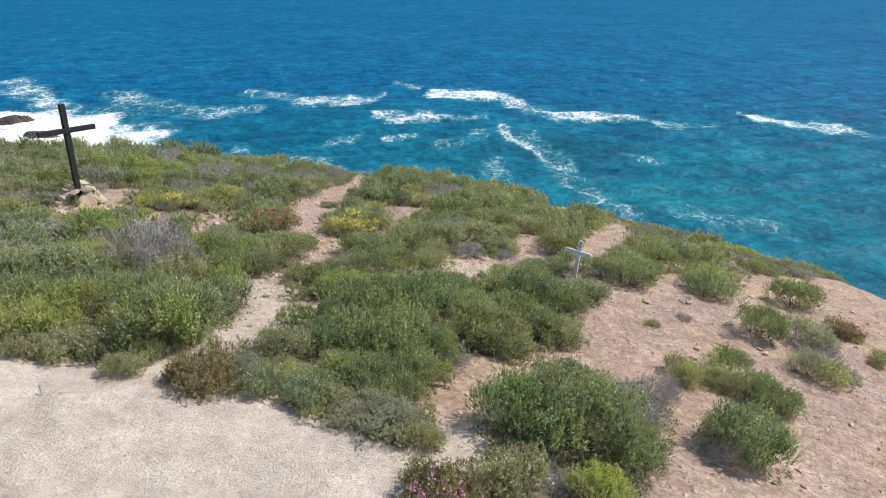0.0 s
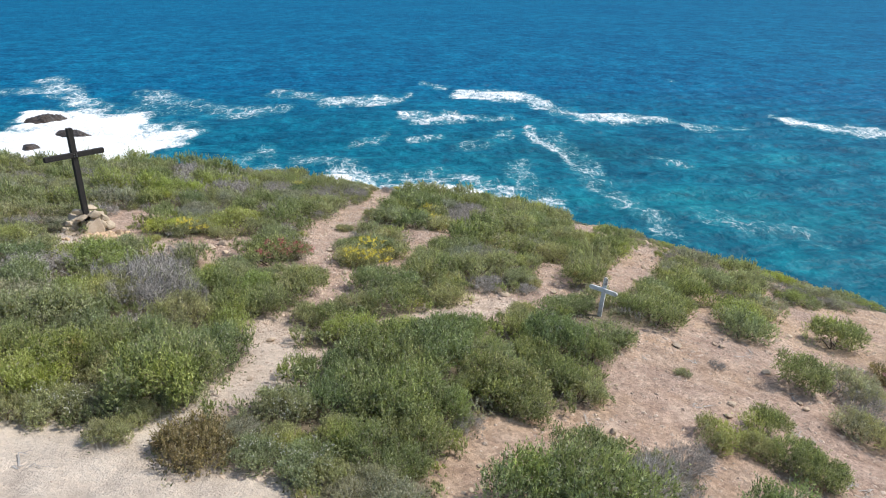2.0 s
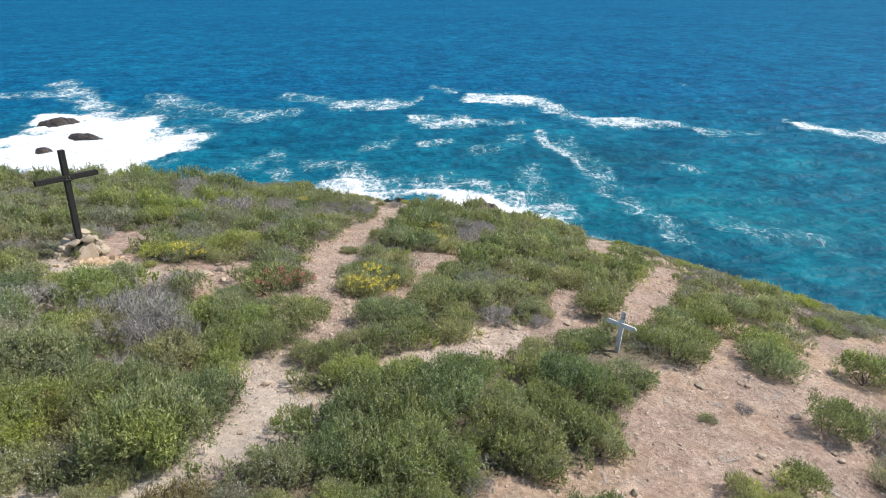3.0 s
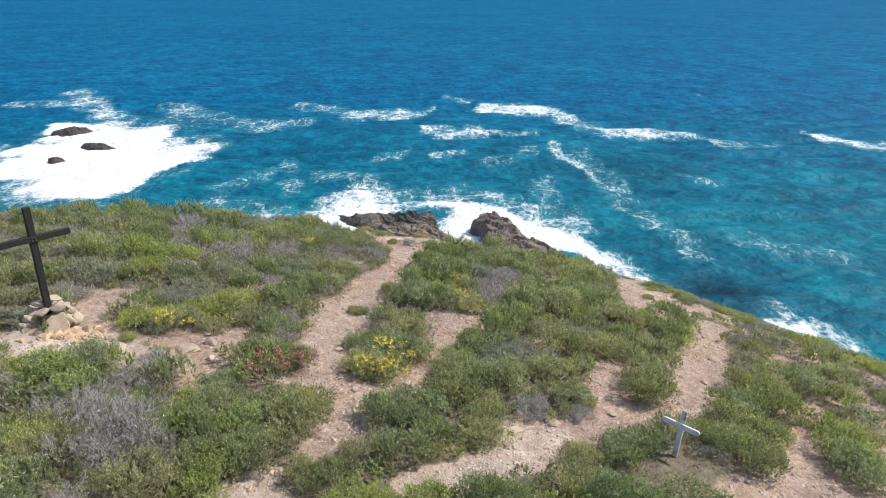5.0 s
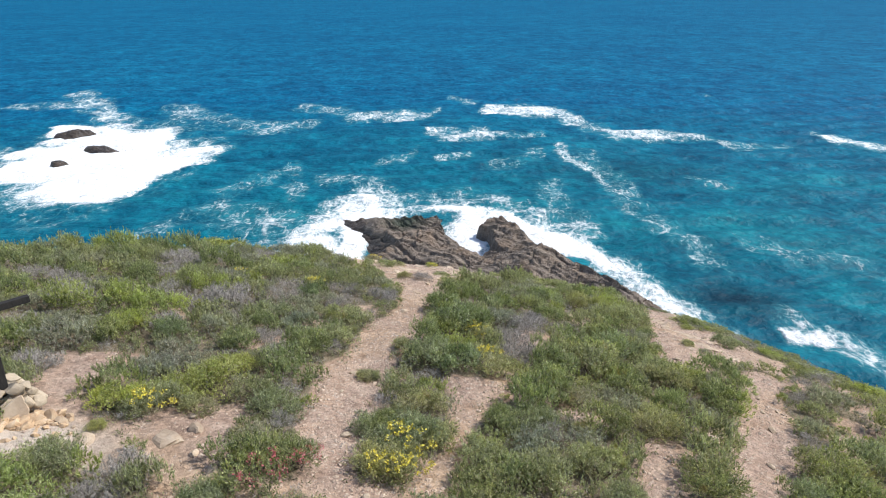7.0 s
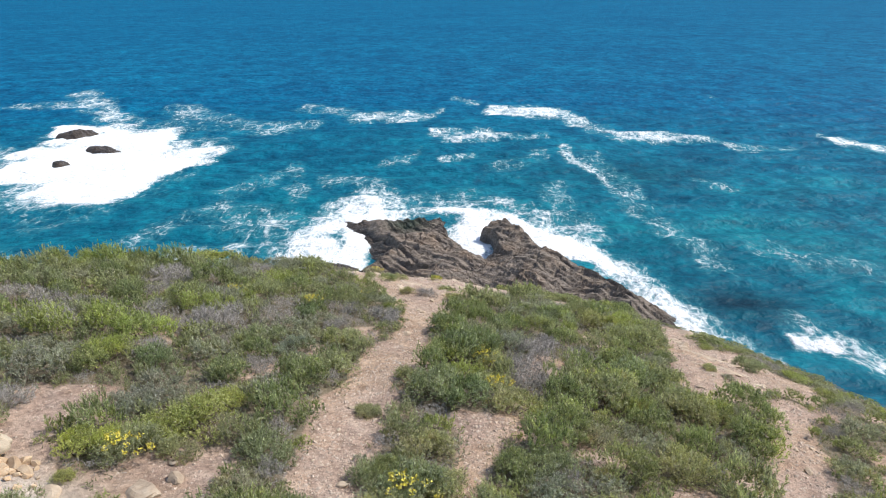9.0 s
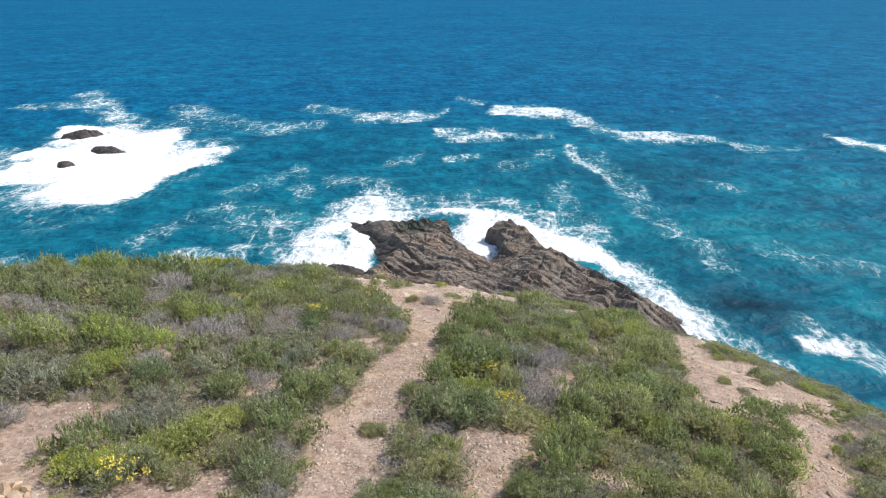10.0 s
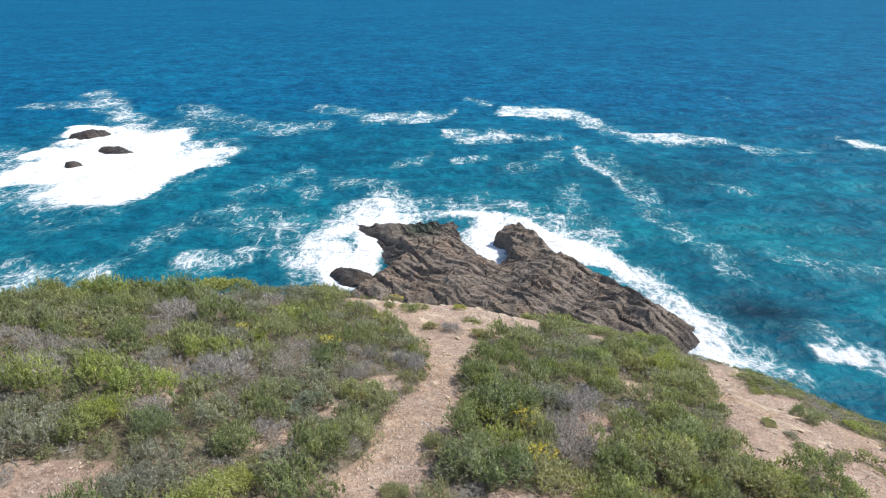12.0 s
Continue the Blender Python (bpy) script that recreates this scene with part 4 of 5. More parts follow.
SHRUBS_THICKET = [
    ("dark", -0.47, 10.47, 0.77, 0.62, ""), ("dark", 0.46, 10.67, 0.8, 0.64, ""), ("lime", -1.09, 11.62, 0.56, 0.37, ""), ("lime", -0.14, 11.79, 0.54, 0.35, ""), ("dark", 0.03, 8.96, 0.79, 0.63, ""), ("dark", -1.02, 8.96, 0.51, 0.41, ""), ("olive", -1.63, 8.57, 0.48, 0.32, "white"), ("dark", -0.31, 7.78, 0.52, 0.41, ""), 
    ("dark", 0.46, 8.1, 0.53, 0.43, ""), ("dead", 1.1, 8.91, 0.3, 0.18, ""), ("dark", 1.8, 10.05, 0.65, 0.52, ""), ("dark", 2.12, 9.64, 0.47, 0.37, ""), ("olive", 3.08, 10.52, 0.53, 0.35, ""), ("dark", 2.88, 12.17, 0.74, 0.59, ""), ("dark", 4.07, 12.91, 0.68, 0.54, ""), ("dark", 3.53, 12.03, 0.51, 0.41, ""), 
    ("olive", 1.54, 11.26, 0.5, 0.33, ""), ("olive", 1.08, 10.14, 0.39, 0.26, ""), ("dark", -1.71, 9.87, 0.36, 0.29, ""), ("olive", -2.11, 12.24, 0.43, 0.29, ""), ("dark", -1.57, 12.2, 0.45, 0.36, ""), ("olive", -1.19, 12.96, 0.47, 0.31, "")]
SHRUBS_LEFT = [
    ("dark", -5.1, 9.18, 0.68, 0.55, ""), ("olive", -6.31, 10.69, 0.83, 0.55, ""), ("dark", -3.41, 8.78, 0.89, 0.71, ""), ("dark", -3.1, 10.16, 0.65, 0.52, ""), ("lime", -3.38, 11.43, 0.52, 0.34, ""), ("dead", -5.27, 12.44, 0.95, 0.6, ""), ("dead", -4.5, 12.1, 0.6, 0.45, ""), ("olive", -5.9, 12.0, 0.6, 0.42, ""), ("dead", -6.43, 13.43, 0.68, 0.41, ""), ("olive", -7.63, 12.22, 0.71, 0.47, ""), 
    ("dark", -6.35, 9.63, 0.52, 0.42, ""), ("olive", -5.6, 10.66, 0.52, 0.34, ""), ("olive", -4.3, 11.59, 0.63, 0.42, ""), ("dark", -4.74, 10.08, 0.53, 0.43, ""), ("olive", -4.4, 13.27, 0.53, 0.35, ""), ("lime", -3.38, 13.39, 0.58, 0.38, ""), ("dark", -2.92, 12.52, 0.52, 0.42, ""), ("olive", -4.27, 14.72, 0.51, 0.34, ""), 
    ("olive", -2.76, 14.05, 0.54, 0.36, ""), ("dead", -5.74, 15.07, 0.54, 0.32, ""), ("olive", -5.32, 8.86, 0.44, 0.29, "")]
SHRUBS_RIGHT = [
    ("dark", 7.84, 12.33, 0.63, 0.51, ""), ("silver", 9.03, 12.54, 0.73, 0.4, ""), ("dead", 8.91, 11.82, 0.61, 0.37, ""), ("silver", 8.4, 10.7, 0.68, 0.37, ""), ("olive", 5.22, 9.6, 0.46, 0.3, ""), ("dark", 6.2, 10.1, 0.46, 0.37, ""), ("dark", 6.32, 9.18, 0.48, 0.39, ""), ("dark", 6.6, 8.92, 0.44, 0.35, ""), 
    ("olive", 7.77, 14.82, 0.81, 0.54, ""), ("dark", 10.46, 15.6, 0.83, 0.66, ""), ("carpet", 10.8, 13.75, 0.54, 0.27, "pink"), ("olive", 10.84, 12.32, 0.35, 0.23, ""), ("dead", 9.09, 11.02, 0.45, 0.27, ""), ("olive", 5.82, 9.43, 0.37, 0.24, ""), ("silver", 5.44, 12.05, 0.19, 0.1, ""), ("dead", 6.33, 12.64, 0.2, 0.12, ""), 
    ("dark", 5.57, 14.61, 0.73, 0.59, ""), ("dark", 7.08, 17.25, 0.75, 0.6, ""), ("olive", 8.5, 19.07, 0.79, 0.52, ""), ("olive", 9.97, 20.12, 0.81, 0.53, ""), ("olive", 11.5, 19.44, 0.56, 0.37, ""), ("dark", 5.03, 15.28, 0.47, 0.38, "")]
SHRUBS_MIDDLE = [
    ("olive", -1.31, 17.08, 0.74, 0.49, "yellow"), ("olive", -1.75, 16.14, 0.58, 0.38, "yellow"), ("olive", -1.21, 18.33, 0.6, 0.4, ""), ("dark", 0.54, 18.05, 0.49, 0.39, ""), ("dark", -3.59, 15.41, 0.77, 0.62, "red"), ("dark", -3.09, 15.89, 0.48, 0.38, "red"), ("olive", -4.03, 17.74, 0.63, 0.41, ""), 
    ("olive", -6.3, 17.31, 0.64, 0.42, "yellow"), ("lime", -6.92, 17.2, 0.59, 0.39, ""), ("lime", -5.49, 18.44, 0.75, 0.5, ""), ("lime", -6.05, 18.03, 0.58, 0.38, ""), ("dark", -1.08, 14.11, 0.58, 0.47, ""), ("silver", -0.99, 13.46, 0.4, 0.22, ""), ("dark", -0.23, 13.61, 0.52, 0.42, ""), ("olive", 0.68, 14.04, 0.56, 0.37, ""), 
    ("dark", 0.11, 15.67, 0.7, 0.56, ""), ("olive", 1.28, 16.44, 0.69, 0.45, ""), ("olive", 2.16, 16.75, 0.66, 0.43, ""), ("dark", 4.23, 16.72, 0.7, 0.56, ""), ("olive", 1.05, 18.17, 0.63, 0.41, ""), ("dark", 2.48, 18.49, 0.7, 0.56, "")]
SHRUBS_SLOPE = [
    ("olive", 3.82, 18.99, 0.74, 0.49, ""), ("dark", 5.84, 20.65, 0.76, 0.61, ""), ("olive", 2.77, 22.17, 1.03, 0.68, ""), ("dead", 1.33, 24.22, 0.67, 0.4, ""), ("dead", 0.94, 22.25, 0.61, 0.37, ""), ("olive", -1.19, 20.92, 0.79, 0.52, ""), ("dark", -0.49, 23.45, 0.86, 0.69, ""), ("dark", 6.28, 15.53, 0.62, 0.5, ""), 
    ("dark", 3.13, 14.24, 0.57, 0.46, ""), ("olive", 2.4, 13.83, 0.42, 0.28, ""), ("dark", 3.74, 14.58, 0.51, 0.41, ""), ("dark", 7.2, 18.24, 0.76, 0.61, ""), ("olive", 6.23, 16.88, 0.64, 0.42, ""), ("silver", 2.62, 15.93, 0.41, 0.23, ""), ("dead", 2.63, 15.28, 0.33, 0.2, ""), ("olive", 0.53, 20.6, 0.69, 0.45, ""), 
    ("dark", 1.53, 20.04, 0.7, 0.56, ""), ("olive", 4.8, 21.89, 0.76, 0.5, ""), ("dark", 3.52, 20.85, 0.65, 0.52, ""), ("silver", 2.22, 19.74, 0.54, 0.3, ""), ("olive", 0.75, 15.28, 0.52, 0.35, ""), ("dead", 1.58, 15.2, 0.46, 0.27, ""), ("olive", 2.41, 16, 0.48, 0.32, "")]
SHRUBS_HOLLOW = [
    ("olive", -6.88, 15.12, 0.63, 0.41, ""), ("lime", -7.06, 13.97, 0.81, 0.53, ""), ("lime", -7.79, 14.29, 0.5, 0.33, ""), ("dead", -5.89, 14.34, 0.51, 0.31, ""), ("olive", -4.06, 13.99, 0.56, 0.37, ""), ("olive", -2.56, 14.48, 0.5, 0.33, ""), ("dark", -4.21, 12.85, 0.6, 0.48, ""), ("olive", -4.76, 12.55, 0.44, 0.29, ""), 
    ("dark", -2.47, 13.43, 0.6, 0.48, ""), ("olive", -3.38, 14.09, 0.43, 0.28, ""), ("lime", -4.48, 13.95, 0.44, 0.29, ""), ("dark", -5.47, 13.99, 0.29, 0.24, ""), ("dead", -4.73, 13.85, 0.35, 0.21, ""), ("olive", -5.89, 12.53, 0.57, 0.37, ""), ("dark", -6.55, 12.6, 0.43, 0.35, ""), ("silver", -3.44, 12.84, 0.36, 0.2, ""), 
    ("olive", -5.52, 17.49, 0.42, 0.27, "")]
SHRUBS_BRINK = [
    ("lime", -10.6, 31.4, 1.25, 0.6, ""), ("dead", -10.23, 27.04, 0.86, 0.51, ""), ("dead", -7.24, 23.96, 0.89, 0.53, ""), ("dead", -7.69, 23.21, 0.6, 0.36, ""), ("lime", -8.51, 22.15, 0.78, 0.51, ""), ("dead", -8.03, 21.43, 0.55, 0.33, ""), ("olive", -5.54, 26.53, 0.48, 0.32, "yellow"), ("dark", -5.27, 25.33, 0.45, 0.36, ""), 
    ("olive", -7.98, 26.78, 0.46, 0.31, "yellow"), ("olive", -4.13, 28.25, 0.37, 0.24, "yellow"), ("dead", -3.07, 25.61, 0.57, 0.34, ""), ("lime", -8.71, 21.09, 0.61, 0.4, ""), ("dark", -8.56, 20.27, 0.6, 0.48, ""), ("dark", -7.57, 20.6, 0.55, 0.44, ""), ("dark", -4.21, 20.77, 0.71, 0.57, ""), ("olive", -3.71, 21.77, 0.65, 0.43, ""), 
    ("olive", -3.91, 23.62, 0.58, 0.38, ""), ("silver", -4.88, 22.49, 0.63, 0.35, ""), ("olive", -5.84, 22.92, 0.63, 0.41, ""), ("dead", -5.31, 21.32, 0.49, 0.3, ""), ("silver", -12.55, 25.9, 0.82, 0.45, ""), ("dead", -11.12, 22.5, 0.72, 0.43, ""), ("silver", -10.29, 20.92, 0.58, 0.32, ""), ("olive", -13.25, 25.53, 0.75, 0.5, ""), 
    ("dark", -5.67, 20.47, 0.62, 0.49, "")]
SHRUBS_CREST = [
    ("dark", -1.14, 25.04, 0.68, 0.54, ""), ("dark", -1.08, 23.09, 0.69, 0.55, ""), ("olive", -0.04, 23.36, 0.65, 0.43, "yellow"), ("dead", 0.91, 23.13, 0.65, 0.39, ""), ("silver", 0.48, 24.45, 0.69, 0.38, ""), ("dead", 1.52, 25.01, 0.53, 0.32, ""), ("dark", 5.16, 25.88, 0.35, 0.28, ""), ("olive", 5.07, 27.65, 0.79, 0.52, ""), 
    ("dark", -0.46, 20.64, 0.67, 0.53, ""), ("olive", -1.83, 21.45, 0.43, 0.28, ""), ("olive", 0.02, 21.76, 0.57, 0.38, "yellow"), ("dark", 1.8, 21.31, 0.8, 0.64, ""), ("olive", 3.48, 23.28, 0.89, 0.58, ""), ("dark", 3.49, 24.32, 0.65, 0.52, ""), ("lime", -5.35, 19.25, 0.48, 0.32, ""), ("silver", -6.97, 18.95, 0.59, 0.32, ""), 
    ("dark", 0.49, 25.85, 0.65, 0.52, ""), ("olive", 2.08, 27.59, 0.79, 0.52, ""), ("olive", 3.48, 28.81, 0.77, 0.51, ""), ("silver", 4.77, 30.47, 0.72, 0.39, ""), ("olive", 4.56, 22.45, 0.67, 0.44, ""), ("dark", 5.33, 22.27, 0.59, 0.47, ""), ("olive", 8.23, 27.32, 0.55, 0.37, "")]
TUFTS = [
    ("olive", -3.92, 31.8, 0.38, 0.25, ""), ("olive", -2.94, 29.82, 0.31, 0.21, ""), ("dead", -2.19, 29.75, 0.43, 0.26, ""), ("olive", -1.26, 29.47, 0.39, 0.25, ""), ("silver", -0.33, 30.56, 0.45, 0.25, ""), ("olive", 6.47, 25.79, 0.21, 0.14, ""), ("olive", 7.55, 29.31, 0.34, 0.22, ""), ("silver", 6.84, 25.22, 0.21, 0.12, ""), 
    ("olive", -2.62, 19.84, 0.28, 0.18, ""), ("dead", -5.36, 31.63, 0.3, 0.18, ""), ("olive", -4.63, 32.12, 0.3, 0.2, ""), ("silver", -1.74, 32.1, 0.3, 0.17, ""), ("olive", -0.72, 31.42, 0.25, 0.17, ""), ("olive", 6.88, 24.66, 0.24, 0.16, ""), ("olive", -2.51, 19.92, 0.28, 0.18, ""), ("olive", -6.84, 16.34, 0.22, 0.15, ""), 
    ("dead", -9.3, 18.35, 0.58, 0.35, ""), ("olive", 6.44, 25.59, 0.2, 0.13, ""), ("silver", 6.67, 23.81, 0.18, 0.1, ""), ("olive", -3.6, 32.6, 0.4, 0.22, ""), ("silver", -4.8, 33.6, 0.45, 0.25, "yellow"), ("olive", -1.6, 31.6, 0.38, 0.22, ""), ("silver", 0.3, 31.6, 0.4, 0.25, ""), ("lime", -2.2, 33.4, 0.3, 0.2, "yellow")]
SHRUBS_BETWEEN = [
    ("olive", -1.37, 16.22, 0.6, 0.4, "yellow"), ("olive", -2.02, 17.36, 0.47, 0.31, ""), ("olive", -0.85, 17.29, 0.52, 0.34, ""), ("dark", -1.67, 17.49, 0.45, 0.36, ""), ("dark", -0.82, 9.89, 0.58, 0.47, ""), ("dark", 0.17, 9.94, 0.64, 0.51, ""), ("olive", 0.89, 11.38, 0.47, 0.31, ""), ("dark", -0.22, 8.62, 0.53, 0.42, ""),
    ("dark", 0.68, 9.15, 0.5, 0.4, ""), ("olive", -0.69, 8.1, 0.41, 0.27, ""), ("dark", 1.3, 10.46, 0.51, 0.41, ""), ("olive", -0.73, 7.24, 0.39, 0.25, ""), ("silver", -0.1, 7.17, 0.39, 0.21, ""), ("dark", 0.19, 7.51, 0.4, 0.32, ""), ("olive", -1.48, 7.81, 0.36, 0.24, ""), ("olive", -3.83, 8.65, 0.47, 0.31, ""),
    ("dark", -5.85, 9.4, 0.53, 0.42, ""), ("olive", -4.54, 9.06, 0.47, 0.31, ""), ("dark", -4.44, 10.18, 0.58, 0.46, ""), ("olive", -3.27, 9.59, 0.43, 0.29, ""), ("olive", -6.62, 11.95, 0.55, 0.36, ""), ("dark", 2.75, 10.85, 0.52, 0.42, ""), ("olive", 2.16, 12.83, 0.53, 0.35, ""), ("olive", -5.16, 7.81, 0.4, 0.27, "")]
for row in SHRUBS_FRONT + SHRUBS_THICKET + SHRUBS_LEFT + SHRUBS_RIGHT + SHRUBS_MIDDLE + SHRUBS_SLOPE + SHRUBS_HOLLOW + SHRUBS_BRINK + SHRUBS_CREST + SHRUBS_BETWEEN + TUFTS:
    shrub(*row)


def kind_here(x, y):
    """What grows where: dark thickets low down, olive and grey scrub towards the brink."""
    zone = float(fbm(np.array(x * 0.22 + 4), np.array(y * 0.22), 3, 131))
    pick = rnd.random()
    if y < 14.5:
        return "dark" if pick < 0.58 else "olive" if pick < 0.76 else "silver" if pick < 0.85 else "dead" if pick < 0.94 else "lime"
    if zone < -0.25:
        return "silver" if pick < 0.30 else "dead" if pick < 0.52 else "olive" if pick < 0.85 else "dark"
    if zone > 0.35 and x < -3:
        return "lime" if pick < 0.28 else "olive" if pick < 0.85 else "dark"
    return "olive" if pick < 0.36 else "dark" if pick < 0.57 else "silver" if pick < 0.77 else "dead" if pick < 0.93 else "lime"


def scatter(count, r0, r1, overlap):
    """Places for shrubs that keep off bare ground and off one another."""
    draw = np.random.default_rng(int(r0 * 1000))
    xs, ys, rs = draw.uniform(-22, 19, count), draw.uniform(6.3, 38, count), draw.uniform(r0, r1, count)
    fits = (np.abs(xs) < 4.5 + 0.62 * (ys + 1)) & (edge_gap(xs, ys) < 2.5) & (bare_gap(xs, ys) > 0.58 * rs) & (np.hypot(xs - 4.0, ys - 13.7) > 0.75 + rs)
    fits &= (xs < 6) | (edge_gap(xs, ys) < -0.9 - 0.8 * rs) | ((edge_gap(xs, ys) < 0.3) & (draw.random(count) < 0.30) & (rs < 0.5))
    taken = np.array(placed)
    for x, y, r in zip(xs[fits], ys[fits], rs[fits]):
        if np.any((x - taken[:, 0]) ** 2 + (y - taken[:, 1]) ** 2 < (overlap * (r + taken[:, 2])) ** 2):
            continue
        taken = np.vstack([taken, (x, y, r)])
        kind = kind_here(x, y)
        h = r * rnd.uniform(0.50, 0.82) * (0.7 if kind in ("silver", "dead") else 1.0)
        yield kind, float(x), float(y), float(r), min(h, 0.7)
        placed.append((float(x), float(y), float(r)))


shrub_count, joined = len(placed), []
for kind, x, y, r, h in sorted(scatter(8000, 0.55, 0.88, 0.57), key=lambda row: row[2]):
    bloom = "yellow" if y > 15 and rnd.random() < 0.04 and kind == "olive" else "white" if y < 12 and rnd.random() < 0.2 and kind == "olive" else ""
    if shrub_count < 300 and y < 27:
        shrub(kind, x, y, r, h, bloom, rnd.uniform(0.85, 1.18))
        placed.pop()
        shrub_count += 1
    else:
        joined.append((kind, x, y, r, h))

# the smaller growth between them, too much to count, as one thicket
SLOTS = [DARK_GREEN, OLIVE, LIME, SILVER, DEAD]
NAMES = ["dark", "olive", "lime", "silver", "dead"]
small = {}
for slot, kind in enumerate(NAMES):
    for variant in range(2):
        for large in range(2):
            slim = 0.3 if kind == "dead" else 1.0
            draw = foliage_mesh("small", SLOTS[slot], 2000 + slot * 7 + variant, 2900 if large else 600, KINDS[kind][2], 14 if large else 7, 0.090 if large else 0.16, (0.025 if large else 0.040) * slim, 0.6)
            co = np.empty(len(draw.vertices) * 3)
            draw.vertices.foreach_get("co", co)
            tint = np.empty(len(draw.vertices))
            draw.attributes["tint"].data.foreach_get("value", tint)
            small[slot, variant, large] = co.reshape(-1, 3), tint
            bpy.data.meshes.remove(draw)
for batch in ((12000, 0.36, 0.58, 0.50), (22000, 0.20, 0.34, 0.50)):
    joined += list(scatter(*batch))
all_verts, all_tints, all_slots = [], [], []
for kind, x, y, r, h in joined:
    slot = NAMES.index(kind)
    h *= 0.55 if edge_gap(x, y) > -4.0 and x > -2 else 1.0
    co, tint = small[slot, rnd.randrange(2), 1 if r > 0.5 else 0]
    all_tints.append(tint)
    a = rnd.uniform(0, 6.283)
    c, s = math.cos(a), math.sin(a)
    px, py = (co[:, 0] * c - co[:, 1] * s) * r + x, (co[:, 0] * s + co[:, 1] * c) * r + y
    all_verts.append(np.stack([px, py, land_z(px, py) + co[:, 2] * 1.3 * h / 0.62 - 0.02], 1))
    all_slots += [slot] * (len(co) // 3)
all_verts = np.concatenate(all_verts)
scrub_mesh = mesh_from("small_scrub", all_verts, np.arange(len(all_verts)).reshape(-1, 3), SLOTS[0])
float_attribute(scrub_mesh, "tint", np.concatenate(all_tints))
for material in SLOTS[1:]:
    scrub_mesh.materials.append(material)
scrub_mesh.polygons.foreach_set("material_index", np.array(all_slots, np.int32))
tagged(new("small_scrub", scrub_mesh), "knee-high mixed green and grey coastal scrub", "undergrowth", kind="stuff")

# seedlings and tufts between the shrubs, and the dry twigs under them, too many to count
rng = np.random.default_rng(77)


def ground_growth(name, count, each, up, spread, length, width, material, label):
    tx, ty = rng.uniform(-16, 16, count), rng.uniform(5, 37, count)
    tg = bare_gap(tx, ty)
    keep = (tg > 0.0) & (rng.random(count) < np.where(tg < 0.25, 0.5, 0.9)) & (edge_gap(tx, ty) < 1)
    tx, ty = tx[keep], ty[keep]
    spots = np.repeat(np.stack([tx, ty, land_z(tx, ty)], 1), each, 0)
    spots[:, :2] += rng.normal(0, 0.06, (len(spots), 2))
    spots[:, 2] += rng.uniform(0.01, 0.09, len(spots))
    verts, faces = leaf_blades(rng, spots, unit(rng.normal(size=spots.shape) * spread + (0, 0, up)), length, width)
    tagged(new(name, mesh_from(name, verts, faces, material)), label, "undergrowth", kind="stuff")


ground_growth("low_scrub", 22000, 9, 0.7, 0.8, 0.065, 0.022, OLIVE, "scattered low green tufts between the shrubs")
ground_growth("dry_twigs", 16000, 6, 0.15, 1.0, 0.16, 0.007, DEAD, "bleached dry twigs strewn under the shrubs")


# ---- stones ----
def stone_mesh(name, seed, material, rough=0.22, flat=0.7, cuts=2):
    bm = bmesh.new()
    bmesh.ops.create_icosphere(bm, subdivisions=max(cuts, 3), radius=1)
    r = random.Random(seed)
    planes = [(Vector((r.gauss(0, 1), r.gauss(0, 1), r.gauss(0, 1))).normalized(), r.uniform(0.55, 0.85)) for _ in range(9)]
    for vert in bm.verts:
        for n, d in planes:
            over = vert.co.dot(n) - d
            if over > 0:
                vert.co -= n * over * 0.9
        vert.co *= 1 + rough * (0.5 * noise.noise(vert.co * 1.7 + Vector((seed, 0, 0))) + 0.28 * noise.noise(vert.co * 4.5 + Vector((0, seed, 0))) + 0.14 * noise.noise(vert.co * 11))
        vert.co.z *= flat
    me = bpy.data.meshes.new(name)
    bm.to_mesh(me)
    bm.free()
    me.materials.append(material)
    return me


STONES = [stone_mesh("stone", 40 + i, STONE, 0.34, 0.5) for i in range(5)]


def loose_stone(x, y, r, seed, sink=0.35):
    q = random.Random(seed)
    ob = new("stone", STONES[seed % 5])
    ob.matrix_world = pose(x, y, float(land_z(x, y)) + r * 0.55 * (1 - 2 * sink), q.uniform(-14, 14), q.uniform(-14, 14), q.uniform(0, 360)) @ Matrix.Diagonal((r * q.uniform(0.8, 1.3), r * q.uniform(0.7, 1), r, 1))
    return tagged(ob, "pale weathered stone half sunk in sandy soil", "stone", "loose stones")


for n, (x, y, r) in enumerate([(0.66, 20.8, 0.32), (-4.0, 15.4, 0.22), (-4.4, 15.5, 0.18), (-5.6, 16.3, 0.35), (-5.2, 16.7, 0.25), (-6.9, 16.0, 0.2), (-0.5, 15.5, 0.2), (-0.9, 15.3, 0.16), (1.3, 14.5, 0.22), (0.9, 14.3, 0.3), (0.2, 13.7, 0.24), (2.0, 14.9, 0.2),
                               (2.5, 27.5, 0.3), (-3.6, 27.9, 0.25), (6.8, 29.3, 0.3), (7.6, 32.0, 0.35), (6.0, 9.3, 0.12), (6.35, 9.2, 0.16)]):
    loose_stone(x, y, r, n, 0.62)
q = random.Random(31)
count = 0
while count < 150:
    x, y = q.uniform(-10, 13), q.uniform(4, 33)
    if float(bare_gap(x, y)) < -0.05 and polygon_gap(np.array(x), np.array(y), PLAZA) > 0 and edge_gap(x, y) < 0:
        loose_stone(x, y, q.uniform(0.035, 0.11), 100 + count, 0.2)
        count += 1

